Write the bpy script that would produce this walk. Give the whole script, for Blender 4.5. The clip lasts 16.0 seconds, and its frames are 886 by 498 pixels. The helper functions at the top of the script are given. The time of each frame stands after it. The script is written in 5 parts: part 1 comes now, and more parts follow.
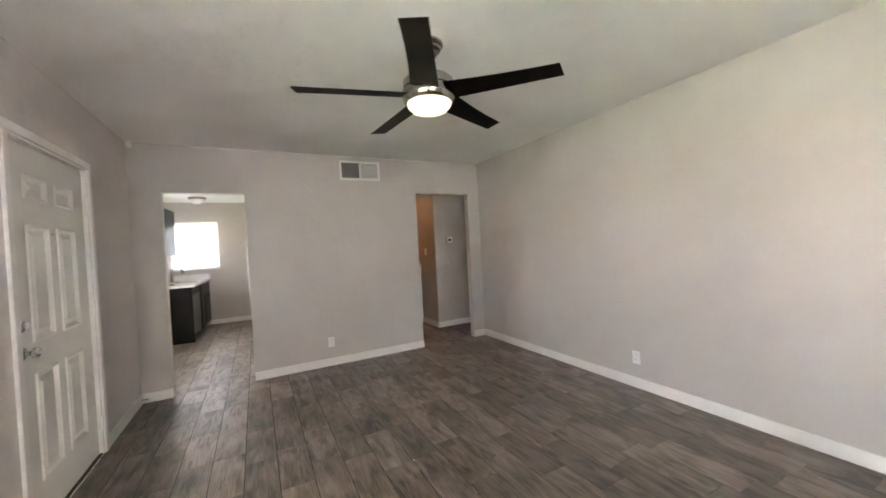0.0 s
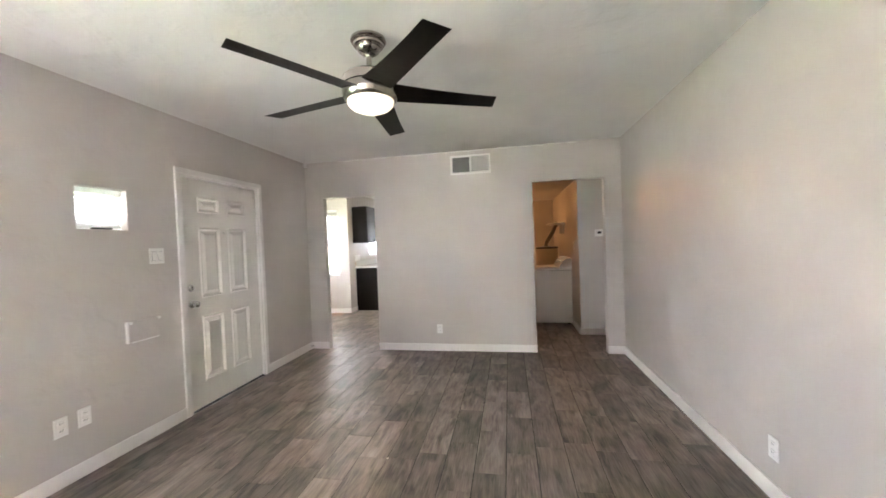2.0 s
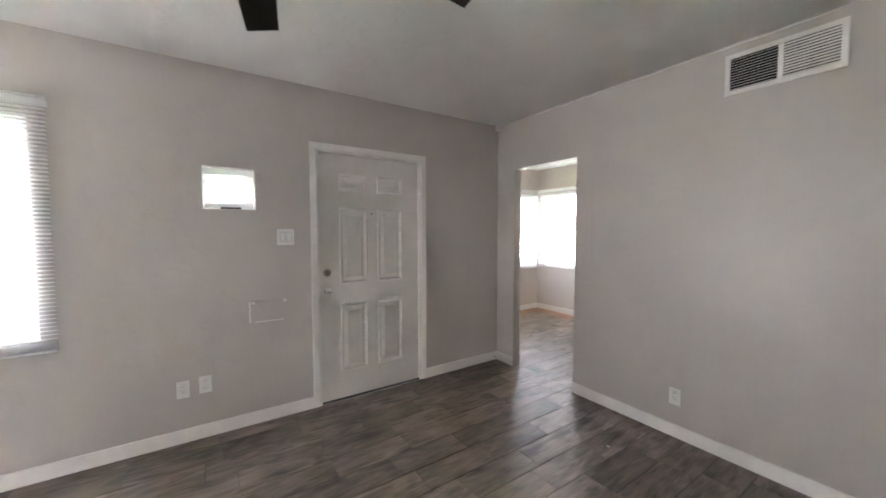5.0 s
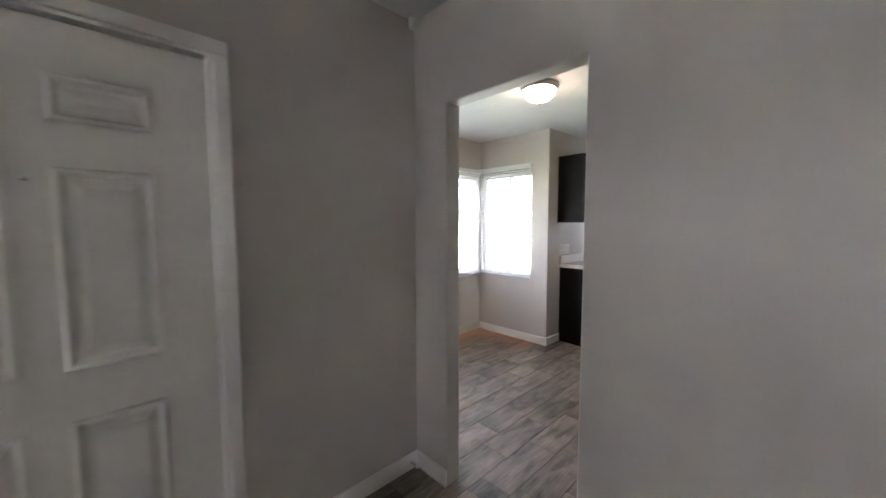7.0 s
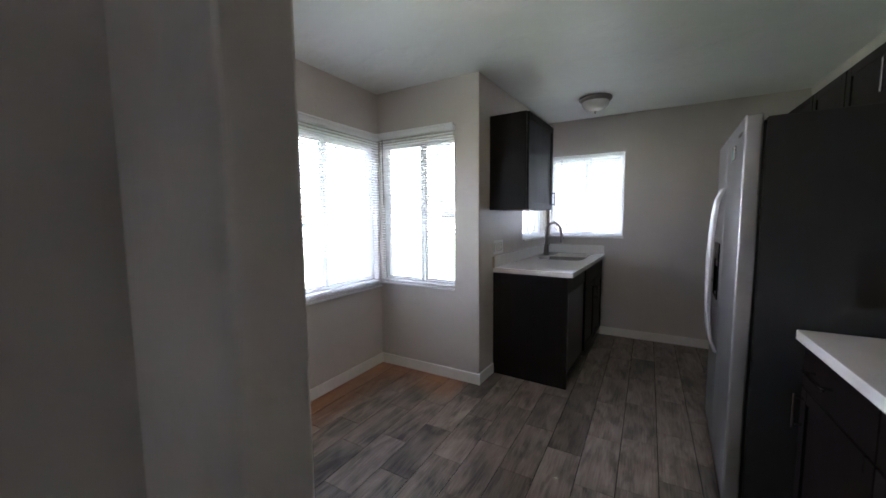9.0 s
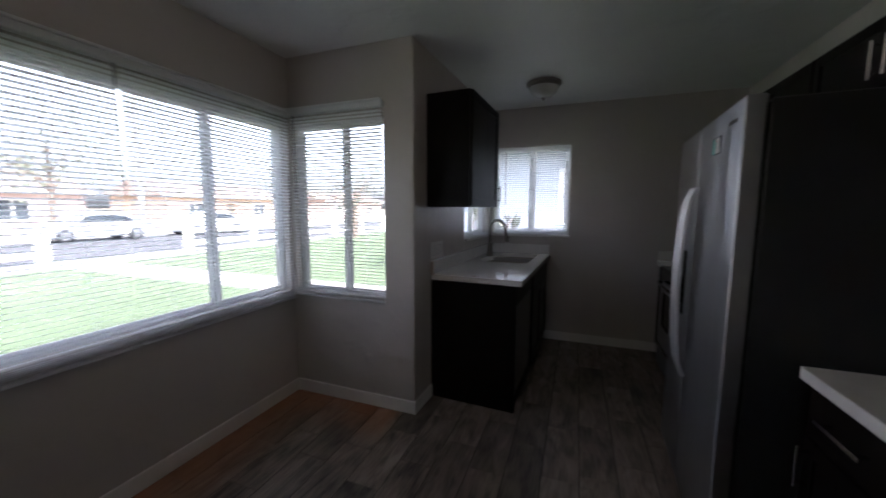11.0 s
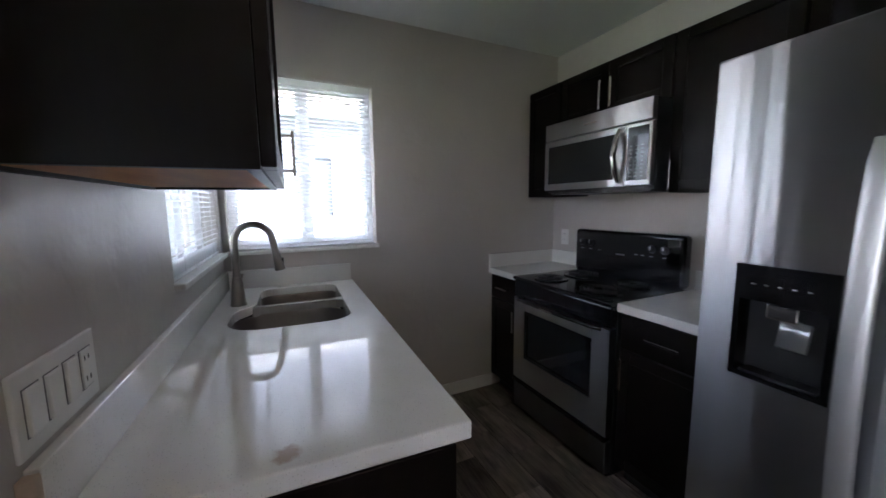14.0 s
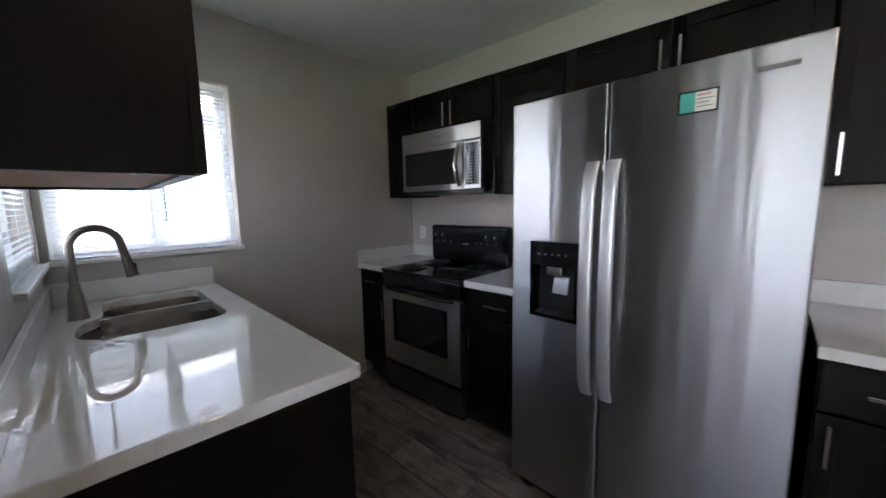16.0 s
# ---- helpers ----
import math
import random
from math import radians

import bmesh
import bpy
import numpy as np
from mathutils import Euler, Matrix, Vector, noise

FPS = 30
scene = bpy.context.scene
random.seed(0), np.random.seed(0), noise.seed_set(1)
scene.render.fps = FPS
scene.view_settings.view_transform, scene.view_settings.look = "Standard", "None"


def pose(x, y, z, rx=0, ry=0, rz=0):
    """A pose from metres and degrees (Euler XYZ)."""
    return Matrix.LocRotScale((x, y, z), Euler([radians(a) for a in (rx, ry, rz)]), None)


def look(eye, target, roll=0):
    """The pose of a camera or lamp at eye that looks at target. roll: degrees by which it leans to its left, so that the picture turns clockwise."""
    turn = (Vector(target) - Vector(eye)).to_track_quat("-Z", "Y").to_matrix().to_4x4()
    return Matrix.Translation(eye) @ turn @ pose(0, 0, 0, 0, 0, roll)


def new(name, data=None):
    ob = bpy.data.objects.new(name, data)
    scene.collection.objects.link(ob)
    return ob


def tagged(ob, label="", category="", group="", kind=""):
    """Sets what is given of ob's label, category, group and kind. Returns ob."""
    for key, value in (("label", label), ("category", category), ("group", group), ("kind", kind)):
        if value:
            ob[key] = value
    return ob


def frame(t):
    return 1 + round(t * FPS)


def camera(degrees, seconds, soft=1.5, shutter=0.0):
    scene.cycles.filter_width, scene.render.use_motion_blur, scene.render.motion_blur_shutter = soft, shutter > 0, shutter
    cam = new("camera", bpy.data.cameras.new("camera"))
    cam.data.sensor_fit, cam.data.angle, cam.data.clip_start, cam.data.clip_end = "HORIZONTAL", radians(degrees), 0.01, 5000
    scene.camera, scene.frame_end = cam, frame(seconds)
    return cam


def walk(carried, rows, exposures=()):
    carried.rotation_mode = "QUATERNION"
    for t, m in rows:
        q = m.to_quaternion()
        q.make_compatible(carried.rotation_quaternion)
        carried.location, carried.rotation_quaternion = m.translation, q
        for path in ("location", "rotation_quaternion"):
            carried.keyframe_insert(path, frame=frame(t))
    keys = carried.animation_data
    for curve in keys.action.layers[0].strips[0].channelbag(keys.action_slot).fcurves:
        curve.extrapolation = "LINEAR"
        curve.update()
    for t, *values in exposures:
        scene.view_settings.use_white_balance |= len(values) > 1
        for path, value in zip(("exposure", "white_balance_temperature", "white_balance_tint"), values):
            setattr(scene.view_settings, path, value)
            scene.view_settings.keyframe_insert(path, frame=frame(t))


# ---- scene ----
# ---- camera and walk ----
cam = camera(102.2, 16.0, soft=1.6, shutter=0.4)
PATH = [
    (0, (0.232, 0.34, 1.364), (1.16, 2.112, 1.337), -3.2),
    (0.5, (0.728, 0.187, 1.424), (1.322, 2.096, 1.365), -3.2),
    (1, (1.158, 0.264, 1.408), (1.401, 2.248, 1.352), -2.9),
    (1.5, (1.434, 0.279, 1.417), (1.425, 2.278, 1.361), -2.6),
    (2, (1.868, 0.294, 1.387), (1.504, 2.26, 1.345), -2.2),
    (2.5, (2.065, 0.473, 1.41), (1.446, 2.374, 1.365), -2.0),
    (3, (2.381, 0.703, 1.428), (1.443, 2.469, 1.372), -1.6),
    (3.5, (2.524, 1.009, 1.425), (1.276, 2.57, 1.344), -1.2),
    (4.75, (2.19, 1.9, 1.41), (0.55, 3.06, 1.31), -0.3),
    (6, (1.439, 2.777, 1.422), (-0.251, 3.839, 1.298), 0.4),
    (6.5, (1.055, 3.095, 1.422), (-0.56, 4.268, 1.287), 0.1),
    (7, (0.747, 3.441, 1.421), (-0.689, 4.826, 1.276), -0.1),
    (7.5, (0.415, 3.785, 1.407), (-0.83, 5.341, 1.24), -0.3),
    (8, (0.172, 4.129, 1.382), (-0.951, 5.776, 1.214), -0.5),
    (9.25, (-0.24, 4.60, 1.37), (-1.23, 6.34, 1.19), -0.5),
    (10.5, (-0.296, 4.914, 1.379), (-1.319, 6.623, 1.196), -0.6),
    (11, (-0.353, 4.993, 1.408), (-1.048, 6.855, 1.186), 0.2),
    (11.5, (-0.351, 5.361, 1.376), (-0.686, 7.322, 1.176), -0.6),
    (12, (-0.434, 5.72, 1.372), (-0.568, 7.704, 1.16), -1.2),
    (12.5, (-0.568, 6.007, 1.388), (-0.53, 7.994, 1.16), -1.0),
    (13, (-0.702, 6.325, 1.372), (-0.433, 8.293, 1.139), -0.9),
    (13.5, (-0.858, 6.583, 1.371), (-0.314, 8.493, 1.133), -0.8),
    (14, (-1.019, 6.759, 1.376), (-0.166, 8.551, 1.129), -0.6),
    (14.5, (-1.069, 6.753, 1.357), (0.002, 8.425, 1.114), -0.7),
    (15, (-1.127, 6.68, 1.363), (0.115, 8.228, 1.116), -0.8),
    (15.5, (-1.158, 6.648, 1.367), (0.221, 8.075, 1.119), -0.9),
    (16, (-1.204, 6.547, 1.367), (0.253, 7.894, 1.116), -1.1),
]
EXPOSURES = [(0, 6.16, 6500, 15), (1, 6.40, 6440, 15), (2, 6.56, 6360, 15), (3.5, 6.44, 6250, 15), (6, 5.64, 6080, 16), (7, 5.36, 5980, 15), (8, 5.2, 5700, 13), (10.3, 3.2, 5800, 17), (12, 2.62, 5750, 17), (13, 3.25, 5750, 16), (14, 4.2, 5780, 15), (16, 4.32, 5850, 15)]
walk(cam, [(t, look(eye, target, roll)) for t, eye, target, roll in PATH], EXPOSURES)

# ---- light ----
world = bpy.data.worlds.new("sky")
world.use_nodes = True
scene.world = world
wn = world.node_tree.nodes
wl = world.node_tree.links
sky = wn.new("ShaderNodeTexSky")
sky.sky_type, sky.sun_disc = "NISHITA", False
sky.sun_elevation, sky.sun_rotation = radians(48), radians(120)
sky.air_density, sky.dust_density, sky.ozone_density = 1.0, 5.0, 1.0
pale = wn.new("ShaderNodeHueSaturation")
pale.inputs["Saturation"].default_value = 0.35
wl.new(sky.outputs[0], pale.inputs["Color"])
wl.new(pale.outputs[0], wn["Background"].inputs["Color"])
wn["Background"].inputs["Strength"].default_value = 0.15
sun_data = bpy.data.lights.new("sun", "SUN")
sun_data.energy, sun_data.angle, sun_data.color = 1.5, radians(12), (1.0, 0.96, 0.9)
sun = new("sun", sun_data)
sun.matrix_world = look((0, 0, 30), (0 - 12 * 0.8, 0 + 12 * 0.45, 30 - 14))
day_data = bpy.data.lights.new("window_daylight", "AREA")
day_data.shape, day_data.size, day_data.size_y = "RECTANGLE", 1.20, 1.15
day_data.energy, day_data.color = 0.03, (0.97, 0.98, 1.0)
day = new("window_daylight", day_data)
day.matrix_world = look((-0.955, 0.28, 1.43), (0.9, 0.5, 1.1))
south_data = day_data.copy()
south_data.name, south_data.energy = "end_window_daylight", 0.1
south_day = new("end_window_daylight", south_data)
south_day.matrix_world = look((0.5, -1.143, 1.43), (0.5, 1.0, 1.45))


# ---- materials ----
def nodes_of(name):
    m = bpy.data.materials.new(name)
    m.use_nodes = True
    n = m.node_tree.nodes
    return m, n, m.node_tree.links, n["Principled BSDF"]


def surface(name, col, rough=0.5, metal=0.0, var=0.1, big=1.5, fine=60.0, bump=0.05, stretch=(1, 1, 1), rvar=0.08, random_tint=0.0, spec=0.5, dist=0.002):
    """Two scales of tone, roughness that follows them, and fine relief."""
    m, n, l, p = nodes_of(name)
    tc = n.new("ShaderNodeTexCoord")
    mp = n.new("ShaderNodeMapping")
    mp.inputs["Scale"].default_value = stretch
    l.new(tc.outputs["Object"], mp.inputs["Vector"])
    a, b = n.new("ShaderNodeTexNoise"), n.new("ShaderNodeTexNoise")
    a.inputs["Scale"].default_value, a.inputs["Detail"].default_value = big, 5
    b.inputs["Scale"].default_value, b.inputs["Detail"].default_value = fine, 3
    for t in (a, b):
        l.new(mp.outputs[0], t.inputs["Vector"])
    mix = n.new("ShaderNodeMix")
    mix.data_type, mix.inputs["Factor"].default_value = "FLOAT", 0.35
    l.new(a.outputs["Fac"], mix.inputs["A"])
    l.new(b.outputs["Fac"], mix.inputs["B"])
    ramp = n.new("ShaderNodeValToRGB")
    ramp.color_ramp.elements[0].position, ramp.color_ramp.elements[1].position = 0.3, 0.7
    ramp.color_ramp.elements[0].color = (*[max(0, c * (1 - var)) for c in col], 1)
    ramp.color_ramp.elements[1].color = (*[min(1, c * (1 + var)) for c in col], 1)
    l.new(mix.outputs["Result"], ramp.inputs["Fac"])
    out = ramp.outputs["Color"]
    if random_tint:
        info = n.new("ShaderNodeObjectInfo")
        rng = n.new("ShaderNodeMapRange")
        rng.inputs["To Min"].default_value, rng.inputs["To Max"].default_value = 1 - random_tint, 1 + random_tint
        l.new(info.outputs["Random"], rng.inputs["Value"])
        hs = n.new("ShaderNodeHueSaturation")
        l.new(rng.outputs[0], hs.inputs["Value"])
        l.new(out, hs.inputs["Color"])
        out = hs.outputs["Color"]
    l.new(out, p.inputs["Base Color"])
    rr = n.new("ShaderNodeMapRange")
    rr.inputs["To Min"].default_value, rr.inputs["To Max"].default_value = max(0.02, rough - rvar), min(1, rough + rvar)
    l.new(mix.outputs["Result"], rr.inputs["Value"])
    l.new(rr.outputs[0], p.inputs["Roughness"])
    p.inputs["Metallic"].default_value = metal
    p.inputs["Specular IOR Level"].default_value = spec
    if bump:
        bn = n.new("ShaderNodeBump")
        bn.inputs["Strength"].default_value, bn.inputs["Distance"].default_value = bump, dist
        l.new(b.outputs["Fac"], bn.inputs["Height"])
        l.new(bn.outputs[0], p.inputs["Normal"])
    return m


def glowing(name, col, strength, base=(0.9, 0.88, 0.82)):
    m, n, l, p = nodes_of(name)
    p.inputs["Base Color"].default_value = (*base, 1)
    p.inputs["Roughness"].default_value = 0.3
    p.inputs["Emission Color"].default_value = (*col, 1)
    p.inputs["Emission Strength"].default_value = strength
    return m


def plaster_paint(name, col, rough, trowel, fine_bump):
    """Hand-troweled plaster under matt paint: broad dips, ridges and a fine roller grain."""
    m, n, l, p = nodes_of(name)
    geo = n.new("ShaderNodeNewGeometry")
    big, mid, grain = n.new("ShaderNodeTexNoise"), n.new("ShaderNodeTexNoise"), n.new("ShaderNodeTexNoise")
    for t, s, d in ((big, 0.9, 3), (mid, 5.0, 4), (grain, 140.0, 2)):
        t.inputs["Scale"].default_value, t.inputs["Detail"].default_value = s, d
        l.new(geo.outputs["Position"], t.inputs["Vector"])
    ramp = n.new("ShaderNodeValToRGB")
    ramp.color_ramp.elements[0].position, ramp.color_ramp.elements[1].position = 0.3, 0.72
    ramp.color_ramp.elements[0].color = (*[c * 0.91 for c in col], 1)
    ramp.color_ramp.elements[1].color = (*[min(1, c * 1.06) for c in col], 1)
    l.new(big.outputs["Fac"], ramp.inputs["Fac"])
    l.new(ramp.outputs[0], p.inputs["Base Color"])
    p.inputs["Roughness"].default_value = rough
    p.inputs["Specular IOR Level"].default_value = 0.5
    shape = n.new("ShaderNodeMapRange")
    shape.interpolation_type = "SMOOTHSTEP"
    shape.inputs["From Min"].default_value, shape.inputs["From Max"].default_value = 0.45, 0.62
    l.new(mid.outputs["Fac"], shape.inputs["Value"])
    b1, b2 = n.new("ShaderNodeBump"), n.new("ShaderNodeBump")
    b1.inputs["Strength"].default_value, b1.inputs["Distance"].default_value = trowel, 0.01
    b2.inputs["Strength"].default_value, b2.inputs["Distance"].default_value = fine_bump, 0.001
    l.new(shape.outputs[0], b1.inputs["Height"])
    l.new(grain.outputs["Fac"], b2.inputs["Height"])
    l.new(b1.outputs[0], b2.inputs["Normal"])
    l.new(b2.outputs[0], p.inputs["Normal"])
    return m


def wood_tile():
    """Wood-look porcelain: grey-brown grain along y, each tile its own cut of the print."""
    m, n, l, p = nodes_of("wood_look_tile")
    tc, info = n.new("ShaderNodeTexCoord"), n.new("ShaderNodeObjectInfo")
    off = n.new("ShaderNodeVectorMath")
    off.operation = "SCALE"
    off.inputs[0].default_value = (37.0, 91.0, 11.0)
    l.new(info.outputs["Random"], off.inputs["Scale"])
    add = n.new("ShaderNodeVectorMath")
    l.new(tc.outputs["Object"], add.inputs[0])
    l.new(off.outputs[0], add.inputs[1])
    mp, mp2 = n.new("ShaderNodeMapping"), n.new("ShaderNodeMapping")
    mp.inputs["Scale"].default_value, mp2.inputs["Scale"].default_value = (9.5, 2.3, 1), (130, 8, 1)
    a, b, c = n.new("ShaderNodeTexNoise"), n.new("ShaderNodeTexNoise"), n.new("ShaderNodeTexNoise")
    for t, s, d, src in ((a, 1.0, 6, mp), (b, 1.0, 4, mp2), (c, 3.5, 3, None)):
        t.inputs["Scale"].default_value, t.inputs["Detail"].default_value = s, d
        l.new(src.outputs[0] if src else add.outputs[0], t.inputs["Vector"])
    a.inputs["Distortion"].default_value = 1.4
    l.new(add.outputs[0], mp.inputs["Vector"])
    l.new(add.outputs[0], mp2.inputs["Vector"])
    ramp = n.new("ShaderNodeValToRGB")
    e = ramp.color_ramp.elements
    e[0].position, e[0].color = 0.36, (0.036, 0.028, 0.023, 1)
    e[1].position, e[1].color = 0.66, (0.325, 0.268, 0.222, 1)
    mid = e.new(0.49)
    mid.color = (0.175, 0.139, 0.113, 1)
    mx = n.new("ShaderNodeMix")
    mx.data_type, mx.inputs["Factor"].default_value = "FLOAT", 0.38
    l.new(a.outputs["Fac"], mx.inputs["A"])
    l.new(b.outputs["Fac"], mx.inputs["B"])
    mx2 = n.new("ShaderNodeMix")
    mx2.data_type, mx2.inputs["Factor"].default_value = "FLOAT", 0.3
    l.new(mx.outputs["Result"], mx2.inputs["A"])
    l.new(c.outputs["Fac"], mx2.inputs["B"])
    l.new(mx2.outputs["Result"], ramp.inputs["Fac"])
    hs, vr = n.new("ShaderNodeHueSaturation"), n.new("ShaderNodeMapRange")
    vr.inputs["To Min"].default_value, vr.inputs["To Max"].default_value = 0.70, 1.28
    l.new(info.outputs["Random"], vr.inputs["Value"])
    l.new(vr.outputs[0], hs.inputs["Value"])
    l.new(ramp.outputs[0], hs.inputs["Color"])
    knot, kmap, kr, dark = n.new("ShaderNodeTexNoise"), n.new("ShaderNodeMapping"), n.new("ShaderNodeMapRange"), n.new("ShaderNodeMix")
    kmap.inputs["Scale"].default_value = (16, 5, 1)
    knot.inputs["Scale"].default_value, knot.inputs["Detail"].default_value = 1.0, 3
    l.new(add.outputs[0], kmap.inputs["Vector"])
    l.new(kmap.outputs[0], knot.inputs["Vector"])
    kr.inputs["From Min"].default_value, kr.inputs["From Max"].default_value, kr.inputs["To Max"].default_value = 0.56, 0.74, 0.7
    l.new(knot.outputs["Fac"], kr.inputs["Value"])
    dark.data_type = "RGBA"
    dark.inputs[7].default_value = (0.035, 0.027, 0.022, 1)
    l.new(kr.outputs[0], dark.inputs[0])
    l.new(hs.outputs[0], dark.inputs[6])
    # uneven orange-brown tint, strongest along the nook's window walls
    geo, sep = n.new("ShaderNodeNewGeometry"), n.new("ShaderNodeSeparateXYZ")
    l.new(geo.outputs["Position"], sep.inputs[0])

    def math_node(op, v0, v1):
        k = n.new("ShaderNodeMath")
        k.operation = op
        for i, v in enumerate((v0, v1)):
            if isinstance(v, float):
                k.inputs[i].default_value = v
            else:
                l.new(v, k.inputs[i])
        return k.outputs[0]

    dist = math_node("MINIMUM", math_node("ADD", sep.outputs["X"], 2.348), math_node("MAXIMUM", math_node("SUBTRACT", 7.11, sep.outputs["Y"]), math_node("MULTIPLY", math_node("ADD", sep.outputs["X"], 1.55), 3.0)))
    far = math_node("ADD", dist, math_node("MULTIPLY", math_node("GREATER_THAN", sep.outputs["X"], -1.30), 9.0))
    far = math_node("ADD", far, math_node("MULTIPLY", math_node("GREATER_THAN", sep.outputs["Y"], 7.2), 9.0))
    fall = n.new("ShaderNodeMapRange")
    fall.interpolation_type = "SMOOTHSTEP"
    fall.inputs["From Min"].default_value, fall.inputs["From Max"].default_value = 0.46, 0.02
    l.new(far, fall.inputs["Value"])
    orange_mask = math_node("MULTIPLY", fall.outputs[0], math_node("ADD", c.outputs["Fac"], 0.15))
    orange_mix = n.new("ShaderNodeMix")
    orange_mix.data_type = "RGBA"
    orange_mix.inputs[7].default_value = (0.42, 0.17, 0.06, 1)
    l.new(orange_mask, orange_mix.inputs[0])
    l.new(dark.outputs[2], orange_mix.inputs[6])
    l.new(orange_mix.outputs[2], p.inputs["Base Color"])
    rr = n.new("ShaderNodeMapRange")
    rr.inputs["To Min"].default_value, rr.inputs["To Max"].default_value = 0.30, 0.48
    l.new(c.outputs["Fac"], rr.inputs["Value"])
    l.new(rr.outputs[0], p.inputs["Roughness"])
    bn = n.new("ShaderNodeBump")
    bn.inputs["Strength"].default_value, bn.inputs["Distance"].default_value = 0.25, 0.001
    l.new(b.outputs["Fac"], bn.inputs["Height"])
    l.new(bn.outputs[0], p.inputs["Normal"])
    return m


def clear_glass(name):
    m, n, l, p = nodes_of(name)
    p.inputs["Base Color"].default_value = (1, 1, 1, 1)
    p.inputs["Roughness"].default_value = 0.0
    p.inputs["Transmission Weight"].default_value = 1.0
    p.inputs["IOR"].default_value = 1.03
    return m


WALL = plaster_paint("greige_wall_paint", (0.545, 0.505, 0.467), 0.38, 0.23, 0.15)
CEIL = plaster_paint("white_ceiling_paint", (0.80, 0.79, 0.765), 0.5, 0.3, 0.3)
TRIM = surface("white_trim_paint", (0.80, 0.78, 0.75), 0.38, var=0.05, fine=25, bump=0.08)
DOORP = surface("white_door_paint", (0.76, 0.735, 0.69), 0.42, var=0.06, big=0.8, fine=30, bump=0.08)
TILE = wood_tile()
GROUT = surface("grey_brown_grout", (0.030, 0.025, 0.022), 0.9, var=0.2, fine=200, bump=0.3)
ESPRESSO = surface("espresso_wood", (0.0055, 0.0036, 0.0030), 0.42, var=0.35, big=2, fine=30, bump=0.05, stretch=(6, 6, 0.8), spec=0.17)
RAWWOOD = surface("raw_cabinet_wood", (0.44, 0.20, 0.075), 0.6, var=0.25, big=3, fine=40, stretch=(1, 6, 1))


def quartz():
    """Polished white quartz: fine grey specks, faint clouds, and an old brown spill near the south end of the sink counter."""
    m = surface("white_quartz", (0.74, 0.725, 0.69), 0.028, var=0.05, big=9, fine=300, bump=0.0, rvar=0.008)
    n, l = m.node_tree.nodes, m.node_tree.links
    p = n["Principled BSDF"]
    base = p.inputs["Base Color"].links[0].from_socket
    geo, cells, noise = n.new("ShaderNodeNewGeometry"), n.new("ShaderNodeTexVoronoi"), n.new("ShaderNodeTexNoise")
    cells.inputs["Scale"].default_value = 210.0
    noise.inputs["Scale"].default_value, noise.inputs["Detail"].default_value = 45.0, 5
    for t in (cells, noise):
        l.new(geo.outputs["Position"], t.inputs["Vector"])
    speck = n.new("ShaderNodeMapRange")
    speck.inputs["From Min"].default_value, speck.inputs["From Max"].default_value = 0.30, 0.16
    speck.inputs["To Max"].default_value = 0.34
    l.new(cells.outputs["Distance"], speck.inputs["Value"])
    pick = n.new("ShaderNodeMath")
    pick.operation, pick.inputs[1].default_value = "GREATER_THAN", 0.62
    sep = n.new("ShaderNodeSeparateColor")
    l.new(cells.outputs["Color"], sep.inputs[0])
    l.new(sep.outputs[0], pick.inputs[0])
    both = n.new("ShaderNodeMath")
    both.operation = "MULTIPLY"
    l.new(speck.outputs[0], both.inputs[0])
    l.new(pick.outputs[0], both.inputs[1])
    mix = n.new("ShaderNodeMix")
    mix.data_type = "RGBA"
    mix.inputs[7].default_value = (0.22, 0.20, 0.18, 1)
    l.new(both.outputs[0], mix.inputs[0])
    l.new(base, mix.inputs[6])
    away, ring = n.new("ShaderNodeVectorMath"), n.new("ShaderNodeMapRange")
    away.operation = "DISTANCE"
    away.inputs[1].default_value = STAIN
    l.new(geo.outputs["Position"], away.inputs[0])
    ring.inputs["From Min"].default_value, ring.inputs["From Max"].default_value = 0.038, 0.0
    l.new(away.outputs["Value"], ring.inputs["Value"])
    spot = n.new("ShaderNodeMapRange")
    spot.inputs["From Min"].default_value, spot.inputs["From Max"].default_value, spot.inputs["To Max"].default_value = 0.78, 1.1, 0.6
    add = n.new("ShaderNodeMath")
    l.new(ring.outputs[0], add.inputs[0])
    l.new(noise.outputs["Fac"], add.inputs[1])
    l.new(add.outputs[0], spot.inputs["Value"])
    mix2 = n.new("ShaderNodeMix")
    mix2.data_type = "RGBA"
    mix2.inputs[7].default_value = (0.33, 0.17, 0.09, 1)
    l.new(spot.outputs[0], mix2.inputs[0])
    l.new(mix.outputs[2], mix2.inputs[6])
    l.new(mix2.outputs[2], p.inputs["Base Color"])
    return m


STAIN = (-1.02, 7.413, 0.935)
QUARTZ = quartz()



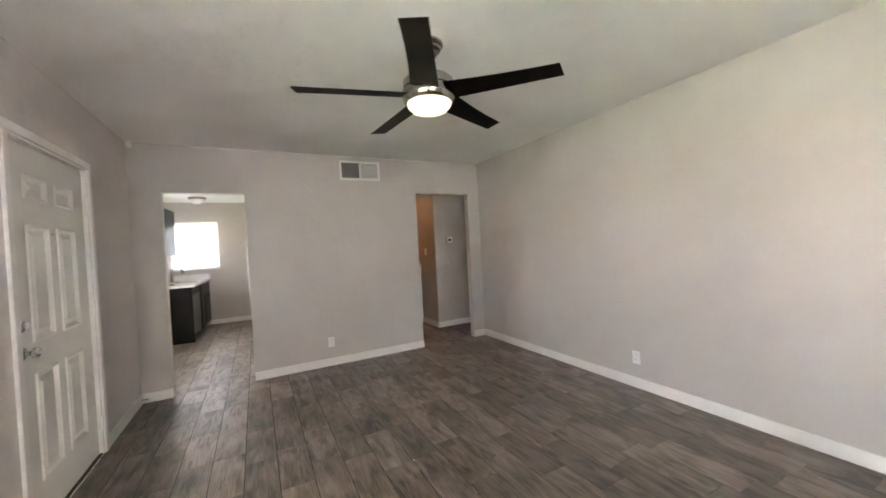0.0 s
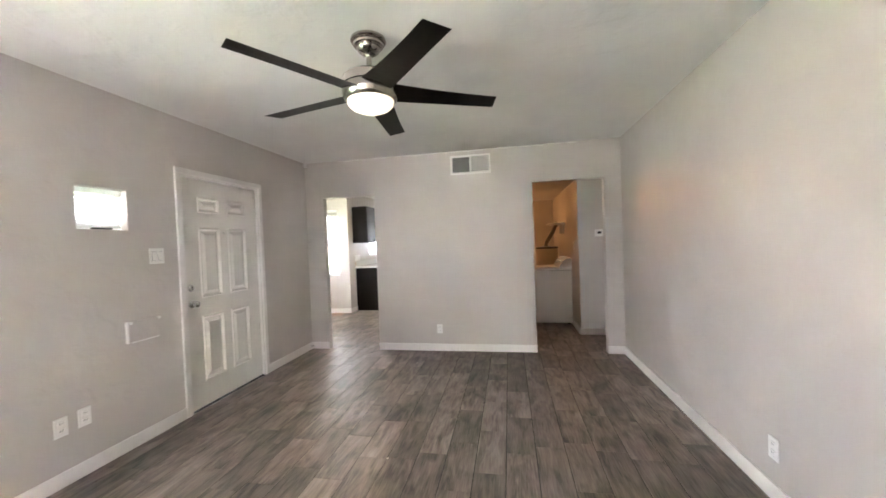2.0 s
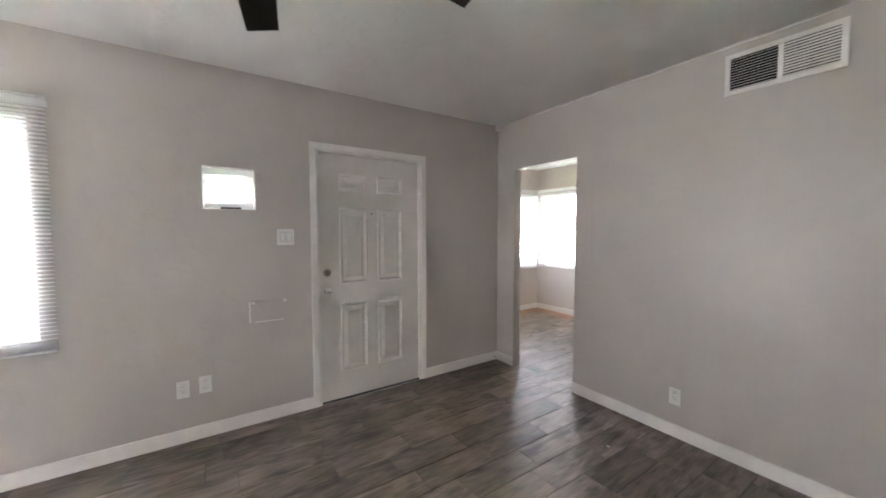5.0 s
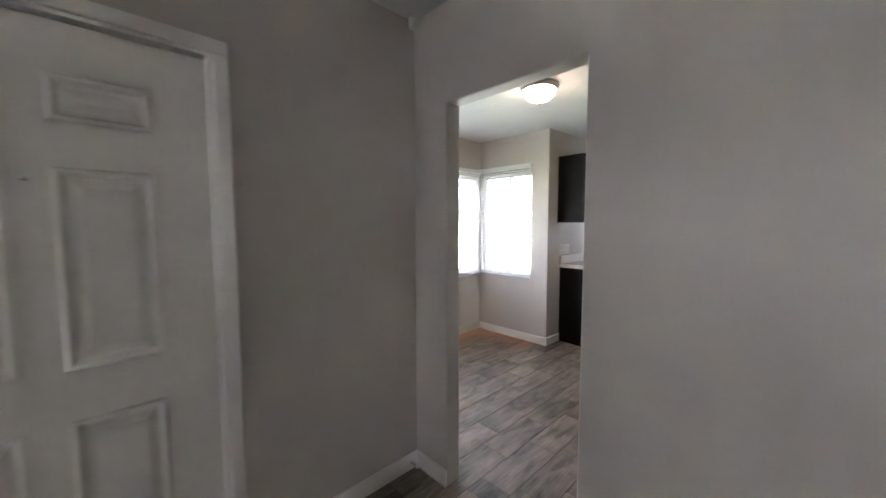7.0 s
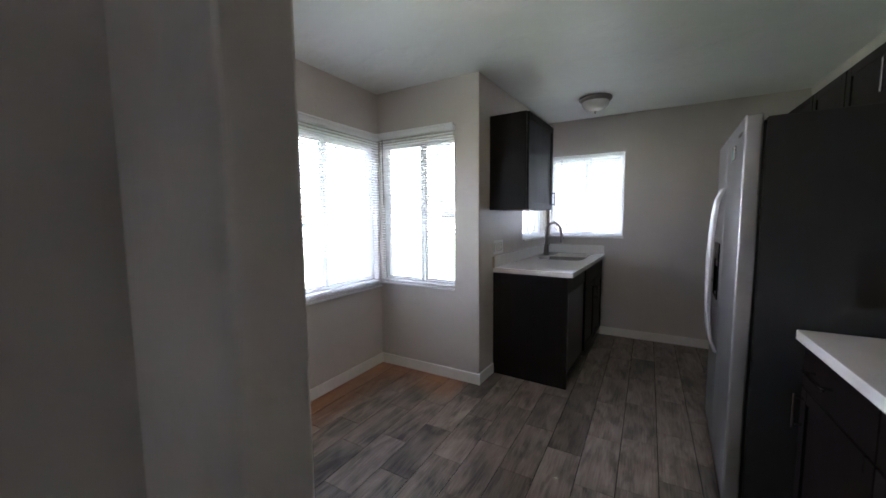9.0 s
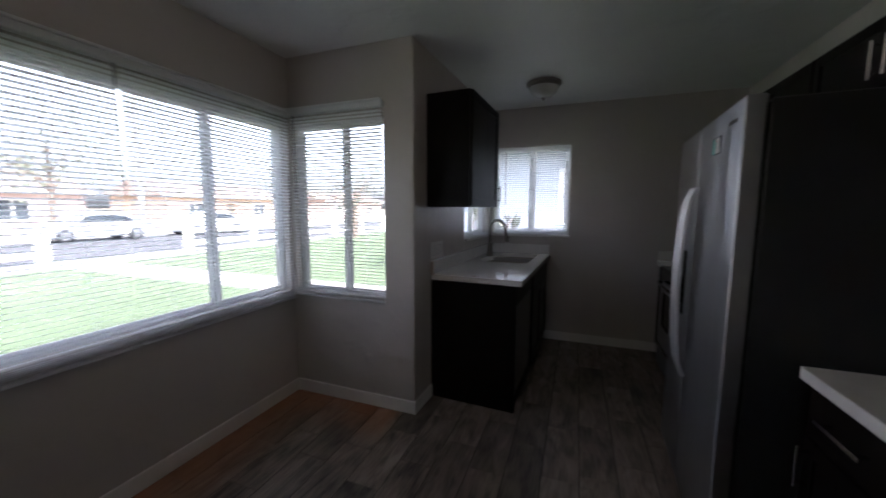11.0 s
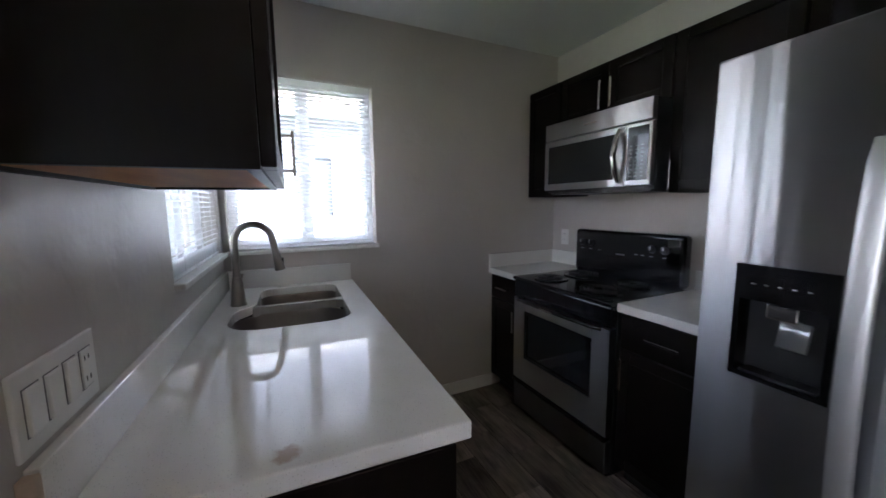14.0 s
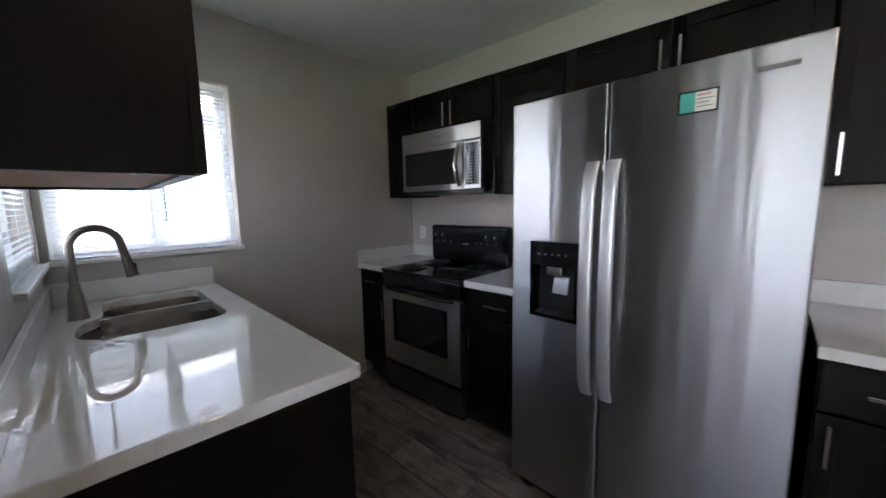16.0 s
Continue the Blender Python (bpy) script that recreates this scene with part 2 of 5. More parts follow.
def brushed_steel():
    """Sheet steel brushed sideways: highlights drawn out up and down, and a faint waviness of the sheet."""
    m = surface("brushed_steel", (0.44, 0.44, 0.452), 0.305, metal=1.0, var=0.012, big=1.2, fine=3.0, bump=0.0, stretch=(6, 6, 300), rvar=0.012)
    n, l = m.node_tree.nodes, m.node_tree.links
    p = n["Principled BSDF"]
    p.inputs["Anisotropic"].default_value, p.inputs["Anisotropic Rotation"].default_value = 0.94, 0.25
    tan = n.new("ShaderNodeTangent")
    tan.direction_type, tan.axis = "RADIAL", "Z"
    l.new(tan.outputs[0], p.inputs["Tangent"])
    tc, mp, wave, bn = n.new("ShaderNodeTexCoord"), n.new("ShaderNodeMapping"), n.new("ShaderNodeTexNoise"), n.new("ShaderNodeBump")
    mp.inputs["Scale"].default_value = (10, 10, 0.45)
    wave.inputs["Scale"].default_value, wave.inputs["Detail"].default_value = 1.0, 2
    l.new(tc.outputs["Object"], mp.inputs["Vector"])
    l.new(mp.outputs[0], wave.inputs["Vector"])
    l.new(wave.outputs["Fac"], bn.inputs["Height"])
    bn.inputs["Strength"].default_value, bn.inputs["Distance"].default_value = 0.55, 0.008
    l.new(bn.outputs[0], p.inputs["Normal"])
    return m


STEEL = brushed_steel()
NICKEL = surface("brushed_nickel", (0.26, 0.24, 0.216), 0.35, metal=1.0, var=0.03, fine=80, bump=0.0)
FANMETAL = surface("polished_fan_nickel", (0.46, 0.435, 0.40), 0.22, metal=1.0, var=0.03, fine=80, bump=0.0)
SINK = surface("satin_sink_steel", (0.26, 0.235, 0.21), 0.30, metal=1.0, var=0.1, fine=90, bump=0.05)
CHROME = surface("satin_chrome", (0.62, 0.62, 0.62), 0.18, metal=1.0, var=0.04, fine=60, bump=0)
BLACK = surface("black_enamel", (0.007, 0.007, 0.008), 0.14, var=0.2, fine=60, bump=0.0)
WAND = surface("smoke_grey_plastic", (0.16, 0.16, 0.165), 0.3, var=0.1, bump=0)
BLACKP = surface("black_plastic", (0.012, 0.012, 0.013), 0.4, var=0.2, fine=120, bump=0.05)
GREYSIDE = surface("dark_grey_side_panel", (0.022, 0.022, 0.023), 0.5, var=0.1, fine=150, bump=0.1)
OVENGLASS = surface("dark_oven_glass", (0.010, 0.011, 0.012), 0.05, var=0.1, fine=20, bump=0, rvar=0.02)


def thin_vinyl(name, share):
    """White vinyl that lets part of the daylight through."""
    m = surface(name, (0.86, 0.86, 0.85), 0.4, var=0.02, fine=40, bump=0.0)
    n, l = m.node_tree.nodes, m.node_tree.links
    tr, mx = n.new("ShaderNodeBsdfTranslucent"), n.new("ShaderNodeMixShader")
    tr.inputs["Color"].default_value = (0.92, 0.925, 0.93, 1)
    mx.inputs["Fac"].default_value = share
    l.new(n["Principled BSDF"].outputs[0], mx.inputs[1])
    l.new(tr.outputs[0], mx.inputs[2])
    l.new(mx.outputs[0], n["Material Output"].inputs["Surface"])
    return m


BLIND = thin_vinyl("white_blind", 0.68)
VINYL = thin_vinyl("white_vinyl_frame", 0.55)
PLASTIC = surface("white_plastic", (0.80, 0.79, 0.76), 0.35, var=0.03, fine=60, bump=0.0)
# near-black that stands in for the shade inside gaps, slots and recesses
GAP_SHADE = surface("gap_shade", (0.01, 0.01, 0.01), 0.8, var=0.2, bump=0)
BLADE = surface("espresso_fan_blade", (0.011, 0.0072, 0.0055), 0.46, spec=0.22, var=0.45, big=4, fine=50, stretch=(1, 8, 1), bump=0.05)
GLASS = clear_glass("window_glass")
FANBOWL = glowing("lit_fan_bowl", (1.0, 0.86, 0.58), 0.014)
KITBOWL = glowing("lit_ceiling_bowl", (1.0, 0.74, 0.52), 1.2)
HALLBOWL = glowing("lit_hall_bowl", (1.0, 0.48, 0.17), 0.55)
AGED = surface("aged_nickel", (0.26, 0.235, 0.21), 0.38, metal=1.0, var=0.1, fine=60, bump=0.0)
FROST = surface("frosted_white_glass", (0.72, 0.71, 0.68), 0.25, var=0.05, fine=20, bump=0.0)
WASHER = surface("white_appliance_enamel", (0.72, 0.71, 0.69), 0.25, var=0.04, fine=60, bump=0.0)


# ---- building blocks ----
def thing(name, label, category, m=None, group="", kind=""):
    ob = new(name)
    ob.empty_display_size = 0.1
    if m is not None:
        ob.matrix_world = m
    return tagged(ob, label, category, group, kind)


def mesh_of(name, bm, material):
    me = bpy.data.meshes.new(name)
    bm.normal_update()
    bm.to_mesh(me)
    bm.free()
    me.materials.append(material)
    return me


def part(name, bm, material, parent=None, label="", smooth=False):
    me = mesh_of(name, bm, material)
    if smooth:
        me.shade_smooth()
        me.set_sharp_from_angle(angle=radians(38))
    ob = new(name, me)
    ob.parent = parent
    if label:
        ob["label"] = label
    return ob


def setting(name, bm, material, label, category, bevel=0.0):
    ob = new(name, mesh_of(name, bm, material))
    if bevel:
        mod = ob.modifiers.new("bevel", "BEVEL")
        mod.width, mod.segments, mod.limit_method, mod.angle_limit = bevel, 3, "ANGLE", radians(50)
    return tagged(ob, label, category, kind="structure")


def box(bm, x0, y0, z0, x1, y1, z1, bev=0.0, seg=1, m=None):
    r = bmesh.ops.create_cube(bm, size=1.0)
    vs = r["verts"]
    bmesh.ops.scale(bm, vec=(abs(x1 - x0), abs(y1 - y0), abs(z1 - z0)), verts=vs)
    bmesh.ops.translate(bm, vec=((x0 + x1) / 2, (y0 + y1) / 2, (z0 + z1) / 2), verts=vs)
    if bev:
        es = list({e for v in vs for e in v.link_edges})
        r2 = bmesh.ops.bevel(bm, geom=es, offset=bev, segments=seg, affect="EDGES", profile=0.5)
        vs = list({v for f in r2["faces"] for v in f.verts} | {v for v in vs if v.is_valid})
    if m is not None:
        bmesh.ops.transform(bm, matrix=m, verts=vs)
    return bm


def boxes(*args, bev=0.0, seg=1):
    bm = bmesh.new()
    for a in args:
        box(bm, *a, bev=bev, seg=seg)
    return bm


def lathe(profile, seg=32, m=None, bm=None):
    """A turned shape round z from (radius, height) pairs."""
    bm = bm or bmesh.new()
    rings = []
    for r, z in profile:
        if r < 1e-5:
            rings.append([bm.verts.new((0, 0, z))])
        else:
            rings.append([bm.verts.new((r * math.cos(2 * math.pi * i / seg), r * math.sin(2 * math.pi * i / seg), z)) for i in range(seg)])
    for a, b in zip(rings, rings[1:]):
        for i in range(seg):
            j = (i + 1) % seg
            if len(a) == 1 and len(b) == 1:
                continue
            if len(a) == 1:
                bm.faces.new((a[0], b[i], b[j]))
            elif len(b) == 1:
                bm.faces.new((a[i], b[0], a[j]))
            else:
                bm.faces.new((a[i], b[i], b[j], a[j]))
    vs = [v for ring in rings for v in ring]
    if m is not None:
        bmesh.ops.transform(bm, matrix=m, verts=vs)
    bmesh.ops.recalc_face_normals(bm, faces=list({f for v in vs for f in v.link_faces}))
    return bm


def tube(points, radius, seg=10, bm=None, flat=1.0, radii=None):
    """A round bar along points; flat squeezes it across its second axis."""
    bm = bm or bmesh.new()
    pts = [Vector(p) for p in points]
    rings, up = [], None
    for i, p in enumerate(pts):
        d = (pts[min(i + 1, len(pts) - 1)] - pts[max(i - 1, 0)]).normalized()
        if up is None:
            up = Vector((0, 0, 1)) if abs(d.z) < 0.9 else Vector((0, 1, 0))
        side = d.cross(up).normalized()
        up = side.cross(d).normalized()
        r = radii[i] if radii else radius
        rings.append([bm.verts.new(p + side * r * math.cos(2 * math.pi * k / seg) + up * r * flat * math.sin(2 * math.pi * k / seg)) for k in range(seg)])
    for a, b in zip(rings, rings[1:]):
        for k in range(seg):
            bm.faces.new((a[k], a[(k + 1) % seg], b[(k + 1) % seg], b[k]))
    bm.faces.new(list(reversed(rings[0])))
    bm.faces.new(rings[-1])
    bmesh.ops.recalc_face_normals(bm, faces=list({f for ring in rings for v in ring for f in v.link_faces}))
    return bm


def holed(u0, u1, z0, z1, t, holes):
    """A wall slab in local x (u), z, from y = 0 (room side) to y = t, with openings (u0, u1, z0, z1)."""
    us = sorted({u0, u1, *[h for q in holes for h in q[:2]]})
    zs = sorted({z0, z1, *[h for q in holes for h in q[2:]]})
    solid = {}
    for i in range(len(us) - 1):
        for k in range(len(zs) - 1):
            cu, cz = (us[i] + us[i + 1]) / 2, (zs[k] + zs[k + 1]) / 2
            solid[i, k] = not any(h[0] < cu < h[1] and h[2] < cz < h[3] for h in holes)
    bm = bmesh.new()
    vert = {}

    def v(i, k, y):
        if (i, k, y) not in vert:
            vert[i, k, y] = bm.verts.new((us[i], y, zs[k]))
        return vert[i, k, y]

    for (i, k), s in solid.items():
        if not s:
            continue
        bm.faces.new((v(i, k, 0), v(i + 1, k, 0), v(i + 1, k + 1, 0), v(i, k + 1, 0)))
        bm.faces.new((v(i, k + 1, t), v(i + 1, k + 1, t), v(i + 1, k, t), v(i, k, t)))
        for di, dk, a, b in ((-1, 0, (i, k), (i, k + 1)), (1, 0, (i + 1, k + 1), (i + 1, k)), (0, -1, (i + 1, k), (i, k)), (0, 1, (i, k + 1), (i + 1, k + 1))):
            if not solid.get((i + di, k + dk), False):
                bm.faces.new((v(*a, 0), v(*b, 0), v(*b, t), v(*a, t)))
    bmesh.ops.recalc_face_normals(bm, faces=bm.faces)
    return bm


def wall(name, m, u0, u1, z0, z1, t, holes=(), label="greige painted plaster wall", category="wall", bevel=0.008, material=None):
    ob = setting(name, holed(u0, u1, z0, z1, t, holes), material or WALL, label, category, bevel)
    ob.matrix_world = m
    return ob


# ---- the shell ----
WX, NY, EX, SY = -0.812, 4.73, 3.16, -1.0       # living room
KS, KN, KE, KW, NN = 4.825, 8.96, 1.01, -2.348, 7.11    # kitchen: south, north, east, nook west, nook north
CZ, LZ = 2.47, 2.505
GAL = pose(-1.350, NN, 0, 0, 0, 90 - 2.6)      # the galley's west wall: local x runs north, local -y into the room
wall("wall_living_west", pose(WX, 0, 0, 0, 0, 90), SY - 0.1, NY + 0.06, -0.1, 2.55, 0.15,
     [(-0.35, 1.32, 0.81, 2.05), (2.099, 2.408, 1.556, 1.837), (2.833, 3.774, -0.1, 2.042)], "greige painted plaster wall with front door and windows")
wall("wall_living_north", pose(0, NY, 0), KW - 0.1, EX + 0.1, -0.1, 2.55, KS - NY,
     [(-0.560, 0.156, -0.1, 2.022), (2.165, 2.970, -0.1, 2.058)], "greige plaster wall with two plain doorways")
wall("wall_living_east", pose(EX, 0, 0, 0, 0, -90), -NY - 0.06, -SY + 0.1, -0.1, 2.55, 0.15)
wall("wall_living_south", pose(0, SY, 0, 0, 0, 180), -EX - 0.1, -WX + 0.1, -0.1, 2.55, 0.15, [(-1.10, 0.10, 0.81, 2.05)])
wall("wall_kitchen_east", pose(KE, 0, 0, 0, 0, -90), -KN - 0.1, -KS + 0.05, -0.1, 2.55, 0.12)
wall("wall_kitchen_north", pose(0, KN, 0), -1.42, KE + 0.06, -0.1, 2.55, 0.15, [(-1.235, -0.436, 1.138, 2.075)], "greige plaster wall with a window over the sink")
wall("wall_nook_west", pose(KW, 0, 0, 0, 0, 90), KS - 0.06, NN + 0.08, -0.1, 2.55, 0.15, [(4.98, 7.075, 0.80, 2.01)], "greige plaster wall with a wide window")
wall("wall_nook_north", pose(0, NN, 0), KW - 0.1, -1.345, -0.1, 2.55, 0.15, [(-2.318, -1.566, 0.80, 2.01)], "greige plaster wall with a corner window")
wall("wall_galley_west", GAL, 0.09, 1.93, -0.1, 2.55, 0.15, [(1.00, 1.79, 1.138, 2.065)], "greige plaster wall beside the sink")
wall("wall_laundry_east", pose(2.83, 0, 0, 0, 0, -90), -8.46, -5.64, -0.1, 2.55, 0.10)
wall("wall_hall_north", pose(0, 5.58, 0), 2.83, 4.66, -0.1, 2.55, 0.12)
wall("wall_laundry_north", pose(0, 8.40, 0), 1.10, 2.90, -0.1, 2.55, 0.12)
wall("wall_hall_east", pose(4.60, 0, 0, 0, 0, -90), -5.64, -4.79, -0.1, 2.55, 0.12)
wall("wall_hall_south", pose(0, KS, 0, 0, 0, 180), -4.66, -3.2, -0.1, 2.55, 0.12)


def slab(name, x0, y0, x1, y1, z0, z1, material, label, category):
    return setting(name, boxes((x0, y0, z0, x1, y1, z1)), material, label, category)


slab("ceiling_living", WX - 0.05, SY - 0.05, EX + 0.05, NY + 0.05, LZ, 2.60, CEIL, "white textured plaster ceiling", "ceiling")
slab("ceiling_kitchen", KW - 0.05, KS - 0.05, KE + 0.05, KN + 0.05, CZ, 2.604, CEIL, "white textured plaster ceiling", "ceiling")
slab("ceiling_hall", KE + 0.06, KS - 0.03, 4.65, 5.70, 2.38, 2.50, CEIL, "white hall ceiling", "ceiling")
slab("ceiling_laundry", KE + 0.06, 5.70, 2.90, 8.45, 2.20, 2.50, CEIL, "low white laundry ceiling", "ceiling")
ROOFSLAB = surface("roof_underside", (0.5, 0.5, 0.5), 0.8)
slab("roof", KW - 0.55, SY - 0.6, 5.2, 7.60, 2.61, 2.75, ROOFSLAB, "flat grey roof slab", "roof")
slab("roof_galley", -1.85, 7.60, 5.2, KN + 0.55, 2.61, 2.75, ROOFSLAB, "flat grey roof slab over the galley", "roof")


# baseboards: a rounded strip along a wall, local x along it, local -y into the room
def baseboard(m, u0, u1, h=0.092, t=0.014):
    bm = boxes((u0, -t, 0, u1, 0, h), bev=0.004, seg=2)
    ob = setting("baseboard", bm, TRIM, "white painted wooden baseboard", "baseboard")
    ob.matrix_world = m
    return ob


W_ = pose(WX, 0, 0, 0, 0, 90)
baseboard(W_, SY, 2.784)
baseboard(W_, 3.823, NY)
N_ = pose(0, NY, 0)
baseboard(N_, WX + 0.014, -0.560)
baseboard(N_, 0.156, 2.165)
baseboard(N_, 2.970, EX - 0.014)
baseboard(pose(EX, 0, 0, 0, 0, -90), -NY, -SY)
baseboard(pose(0, SY, 0, 0, 0, 180), -EX + 0.014, -WX - 0.014)
baseboard(pose(KW, 0, 0, 0, 0, 90), KS, NN)
baseboard(pose(0, NN, 0), KW + 0.014, -1.332)
baseboard(GAL, 0.0, 0.27)
baseboard(pose(0, KN, 0), -0.64, 0.43)
baseboard(pose(0, 5.58, 0), 2.816, 4.60)
baseboard(pose(2.83, 0, 0, 0, 0, -90), -8.4, -5.58)
baseboard(pose(0, KS, 0, 0, 0, 180), 0.57, 2.31)


# ---- windows and blinds ----
def window(name, m, u0, u1, z0, z1, bars, depth, label, sill=0.0, y=0.07, f=0.028, s=0.022):
    """A white vinyl slider set in its opening: outer frame, upright bars, panes, and a sill board that may stand proud into the room."""
    w = thing(name, label, "window", m @ pose(u0, 0, z0), kind="structure")
    a, b = u1 - u0, z1 - z0
    bm = boxes((0, y, 0, f, y + depth, b), (a - f, y, 0, a, y + depth, b), (f, y, 0, a - f, y + depth, f), (f, y, b - f, a - f, y + depth, b))
    part("window_frame", bm, VINYL, w)
    edges = [f, *[c - u0 for c in bars], a - f]
    for c in bars:
        part("mullion", boxes((c - u0 - 0.014, y - 0.008, f, c - u0 + 0.014, y + depth - 0.01, b - f), bev=0.003), VINYL, w)
    for i, (p0, p1) in enumerate(zip(edges, edges[1:])):
        q0, q1 = p0 + (0.014 if i else 0), p1 - (0.014 if i < len(edges) - 2 else 0)
        yy = y + 0.012 + 0.012 * (i % 2)
        sash = part("sash", boxes((q0, yy, f, q0 + s, yy + 0.02, b - f), (q1 - s, yy, f, q1, yy + 0.02, b - f), (q0 + s, yy, f, q1 - s, yy + 0.02, f + s), (q0 + s, yy, b - f - s, q1 - s, yy + 0.02, b - f)), VINYL, w)
        g = part("pane", boxes((q0 + s - 0.004, yy + 0.008, f + s - 0.004, q1 - s + 0.004, yy + 0.012, b - f - s + 0.004)), GLASS, w)
        g.visible_shadow = False
    if sill:
        part("window_sill", boxes((-0.012, -sill, -0.022, a + 0.012, y, 0.0), bev=0.004, seg=2), TRIM, w)
    return w


slat_kept = {}


def blinds(m, u0, u1, z0, z1, y, tilt, label, wand=None, pitch=0.0225, stack=6):
    """A white mini blind: head rail, bottom rail, bowed slats, ladder cords and a tilt wand; the lowest slats lie stacked close."""
    t = thing("mini_blind", label, "window blind", m @ pose(u0, y, z0), group="white mini blinds")
    w, h = u1 - u0, z1 - z0
    part("head_rail", boxes((0, -0.018, h - 0.038, w, 0.022, h), bev=0.003), BLIND, t)
    part("bottom_rail", boxes((0.003, -0.012, 0.0, w - 0.003, 0.014, 0.014), bev=0.004, seg=2), BLIND, t)
    if y < 0:
        part("valance", boxes((-0.004, -0.027, h - 0.034, w + 0.004, -0.023, h - 0.010), bev=0.001), BLIND, t)
        part("valance_lip", boxes((-0.004, -0.033, h - 0.004, w + 0.004, -0.0185, h + 0.010), bev=0.002), BLIND, t)
    key = (round(w, 3), tilt)
    if key not in slat_kept:
        bm = bmesh.new()
        rows = []
        for i in range(5):
            s = (i - 2) * 0.00625
            yy, zz = s * math.cos(radians(tilt)), s * math.sin(radians(tilt)) + 0.0022 * (1 - (s / 0.0125) ** 2)
            rows.append([bm.verts.new((0.006, yy, zz)), bm.verts.new((w - 0.006, yy, zz))])
        for p, q in zip(rows, rows[1:]):
            bm.faces.new((p[0], p[1], q[1], q[0]))
        bmesh.ops.solidify(bm, geom=bm.faces[:], thickness=0.0007)
        slat_kept[key] = mesh_of("slat", bm, BLIND)
    zs = [0.020 + 0.0075 * i for i in range(stack)]
    top = 0.020 + 0.0075 * stack + 0.012
    n = int((h - 0.05 - top) / pitch)
    zs += [top + pitch * i for i in range(n + 1)]
    for z in zs:
        s = new("slat", slat_kept[key])
        s.parent = t
        s.location = (0, 0, z)
    for c in ([0.14, w - 0.14] if w < 0.9 else [0.16, w / 2, w - 0.16]):
        for yy in (-0.0135, 0.0135):
            part("cord", tube([(c, yy, 0.012), (c, yy, h - 0.03)], 0.0009, 5), BLIND, t)
    if wand is not None:
        part("tilt_wand", tube([(wand, -0.022, h - 0.045), (wand + 0.004, -0.024, h - 0.62)], 0.0042, 8), WAND, t, "smoke grey tilt wand")
    return t


NW_, NN_, KN_ = pose(KW, 0, 0, 0, 0, 90), pose(0, NN, 0), pose(0, KN, 0)
window("window_1", W_, -0.35, 1.32, 0.81, 2.05, [0.20, 0.97], 0.05, "wide white vinyl living room window", sill=0.0)
blinds(W_, -0.46, 1.405, 0.729, 2.12, -0.026, -20, "white mini blind hanging over the living room window", wand=0.2)
S_ = pose(0, SY, 0, 0, 0, 180)
window("window_7", S_, -1.10, 0.10, 0.81, 2.05, [-0.5], 0.05, "wide white vinyl window in the end wall of the living room")
blinds(S_, -1.17, 0.17, 0.729, 2.12, -0.026, -64, "white mini blind hanging over the end wall window", wand=0.2)
window("window_2", W_, 2.099, 2.408, 1.556, 1.837, [], 0.04, "small white high window beside the front door", y=0.10)
blinds(W_, 2.106, 2.401, 1.562, 1.833, 0.055, 58, "short white mini blind in the small window", stack=3)
window("window_3", NW_, 4.98, 7.075, 0.80, 2.01, [5.47, 6.53], 0.06, "wide white vinyl nook window", y=0.05, f=0.02, s=0.016)
blinds(NW_, 4.95, 6.052, 0.735, 2.09, -0.026, -16, "white mini blind over the wide nook window", wand=1.085)
blinds(NW_, 6.060, 7.085, 0.738, 2.09, -0.026, -16, "white mini blind over the wide nook window by the corner")
window("window_4", NN_, -2.318, -1.566, 0.80, 2.01, [-1.905], 0.06, "narrow white vinyl corner window", y=0.05, f=0.016, s=0.012)
blinds(NN_, -2.310, -1.553, 0.768, 2.100, -0.026, -16, "white mini blind over the narrow corner window", wand=0.05)
window("window_5", KN_, -1.235, -0.436, 1.138, 2.075, [-0.825], 0.05, "white vinyl slider over the sink", sill=0.03, y=0.07)
blinds(KN_, -1.226, -0.446, 1.15, 2.07, 0.03, -10, "white mini blind inside the sink window recess", wand=0.12)
window("window_6", GAL, 1.00, 1.79, 1.138, 2.065, [1.40], 0.05, "white vinyl slider beside the sink corner", sill=0.03, y=0.07)
blinds(GAL, 1.008, 1.782, 1.141, 2.06, 0.016, -10, "white mini blind in the side window by the sink")


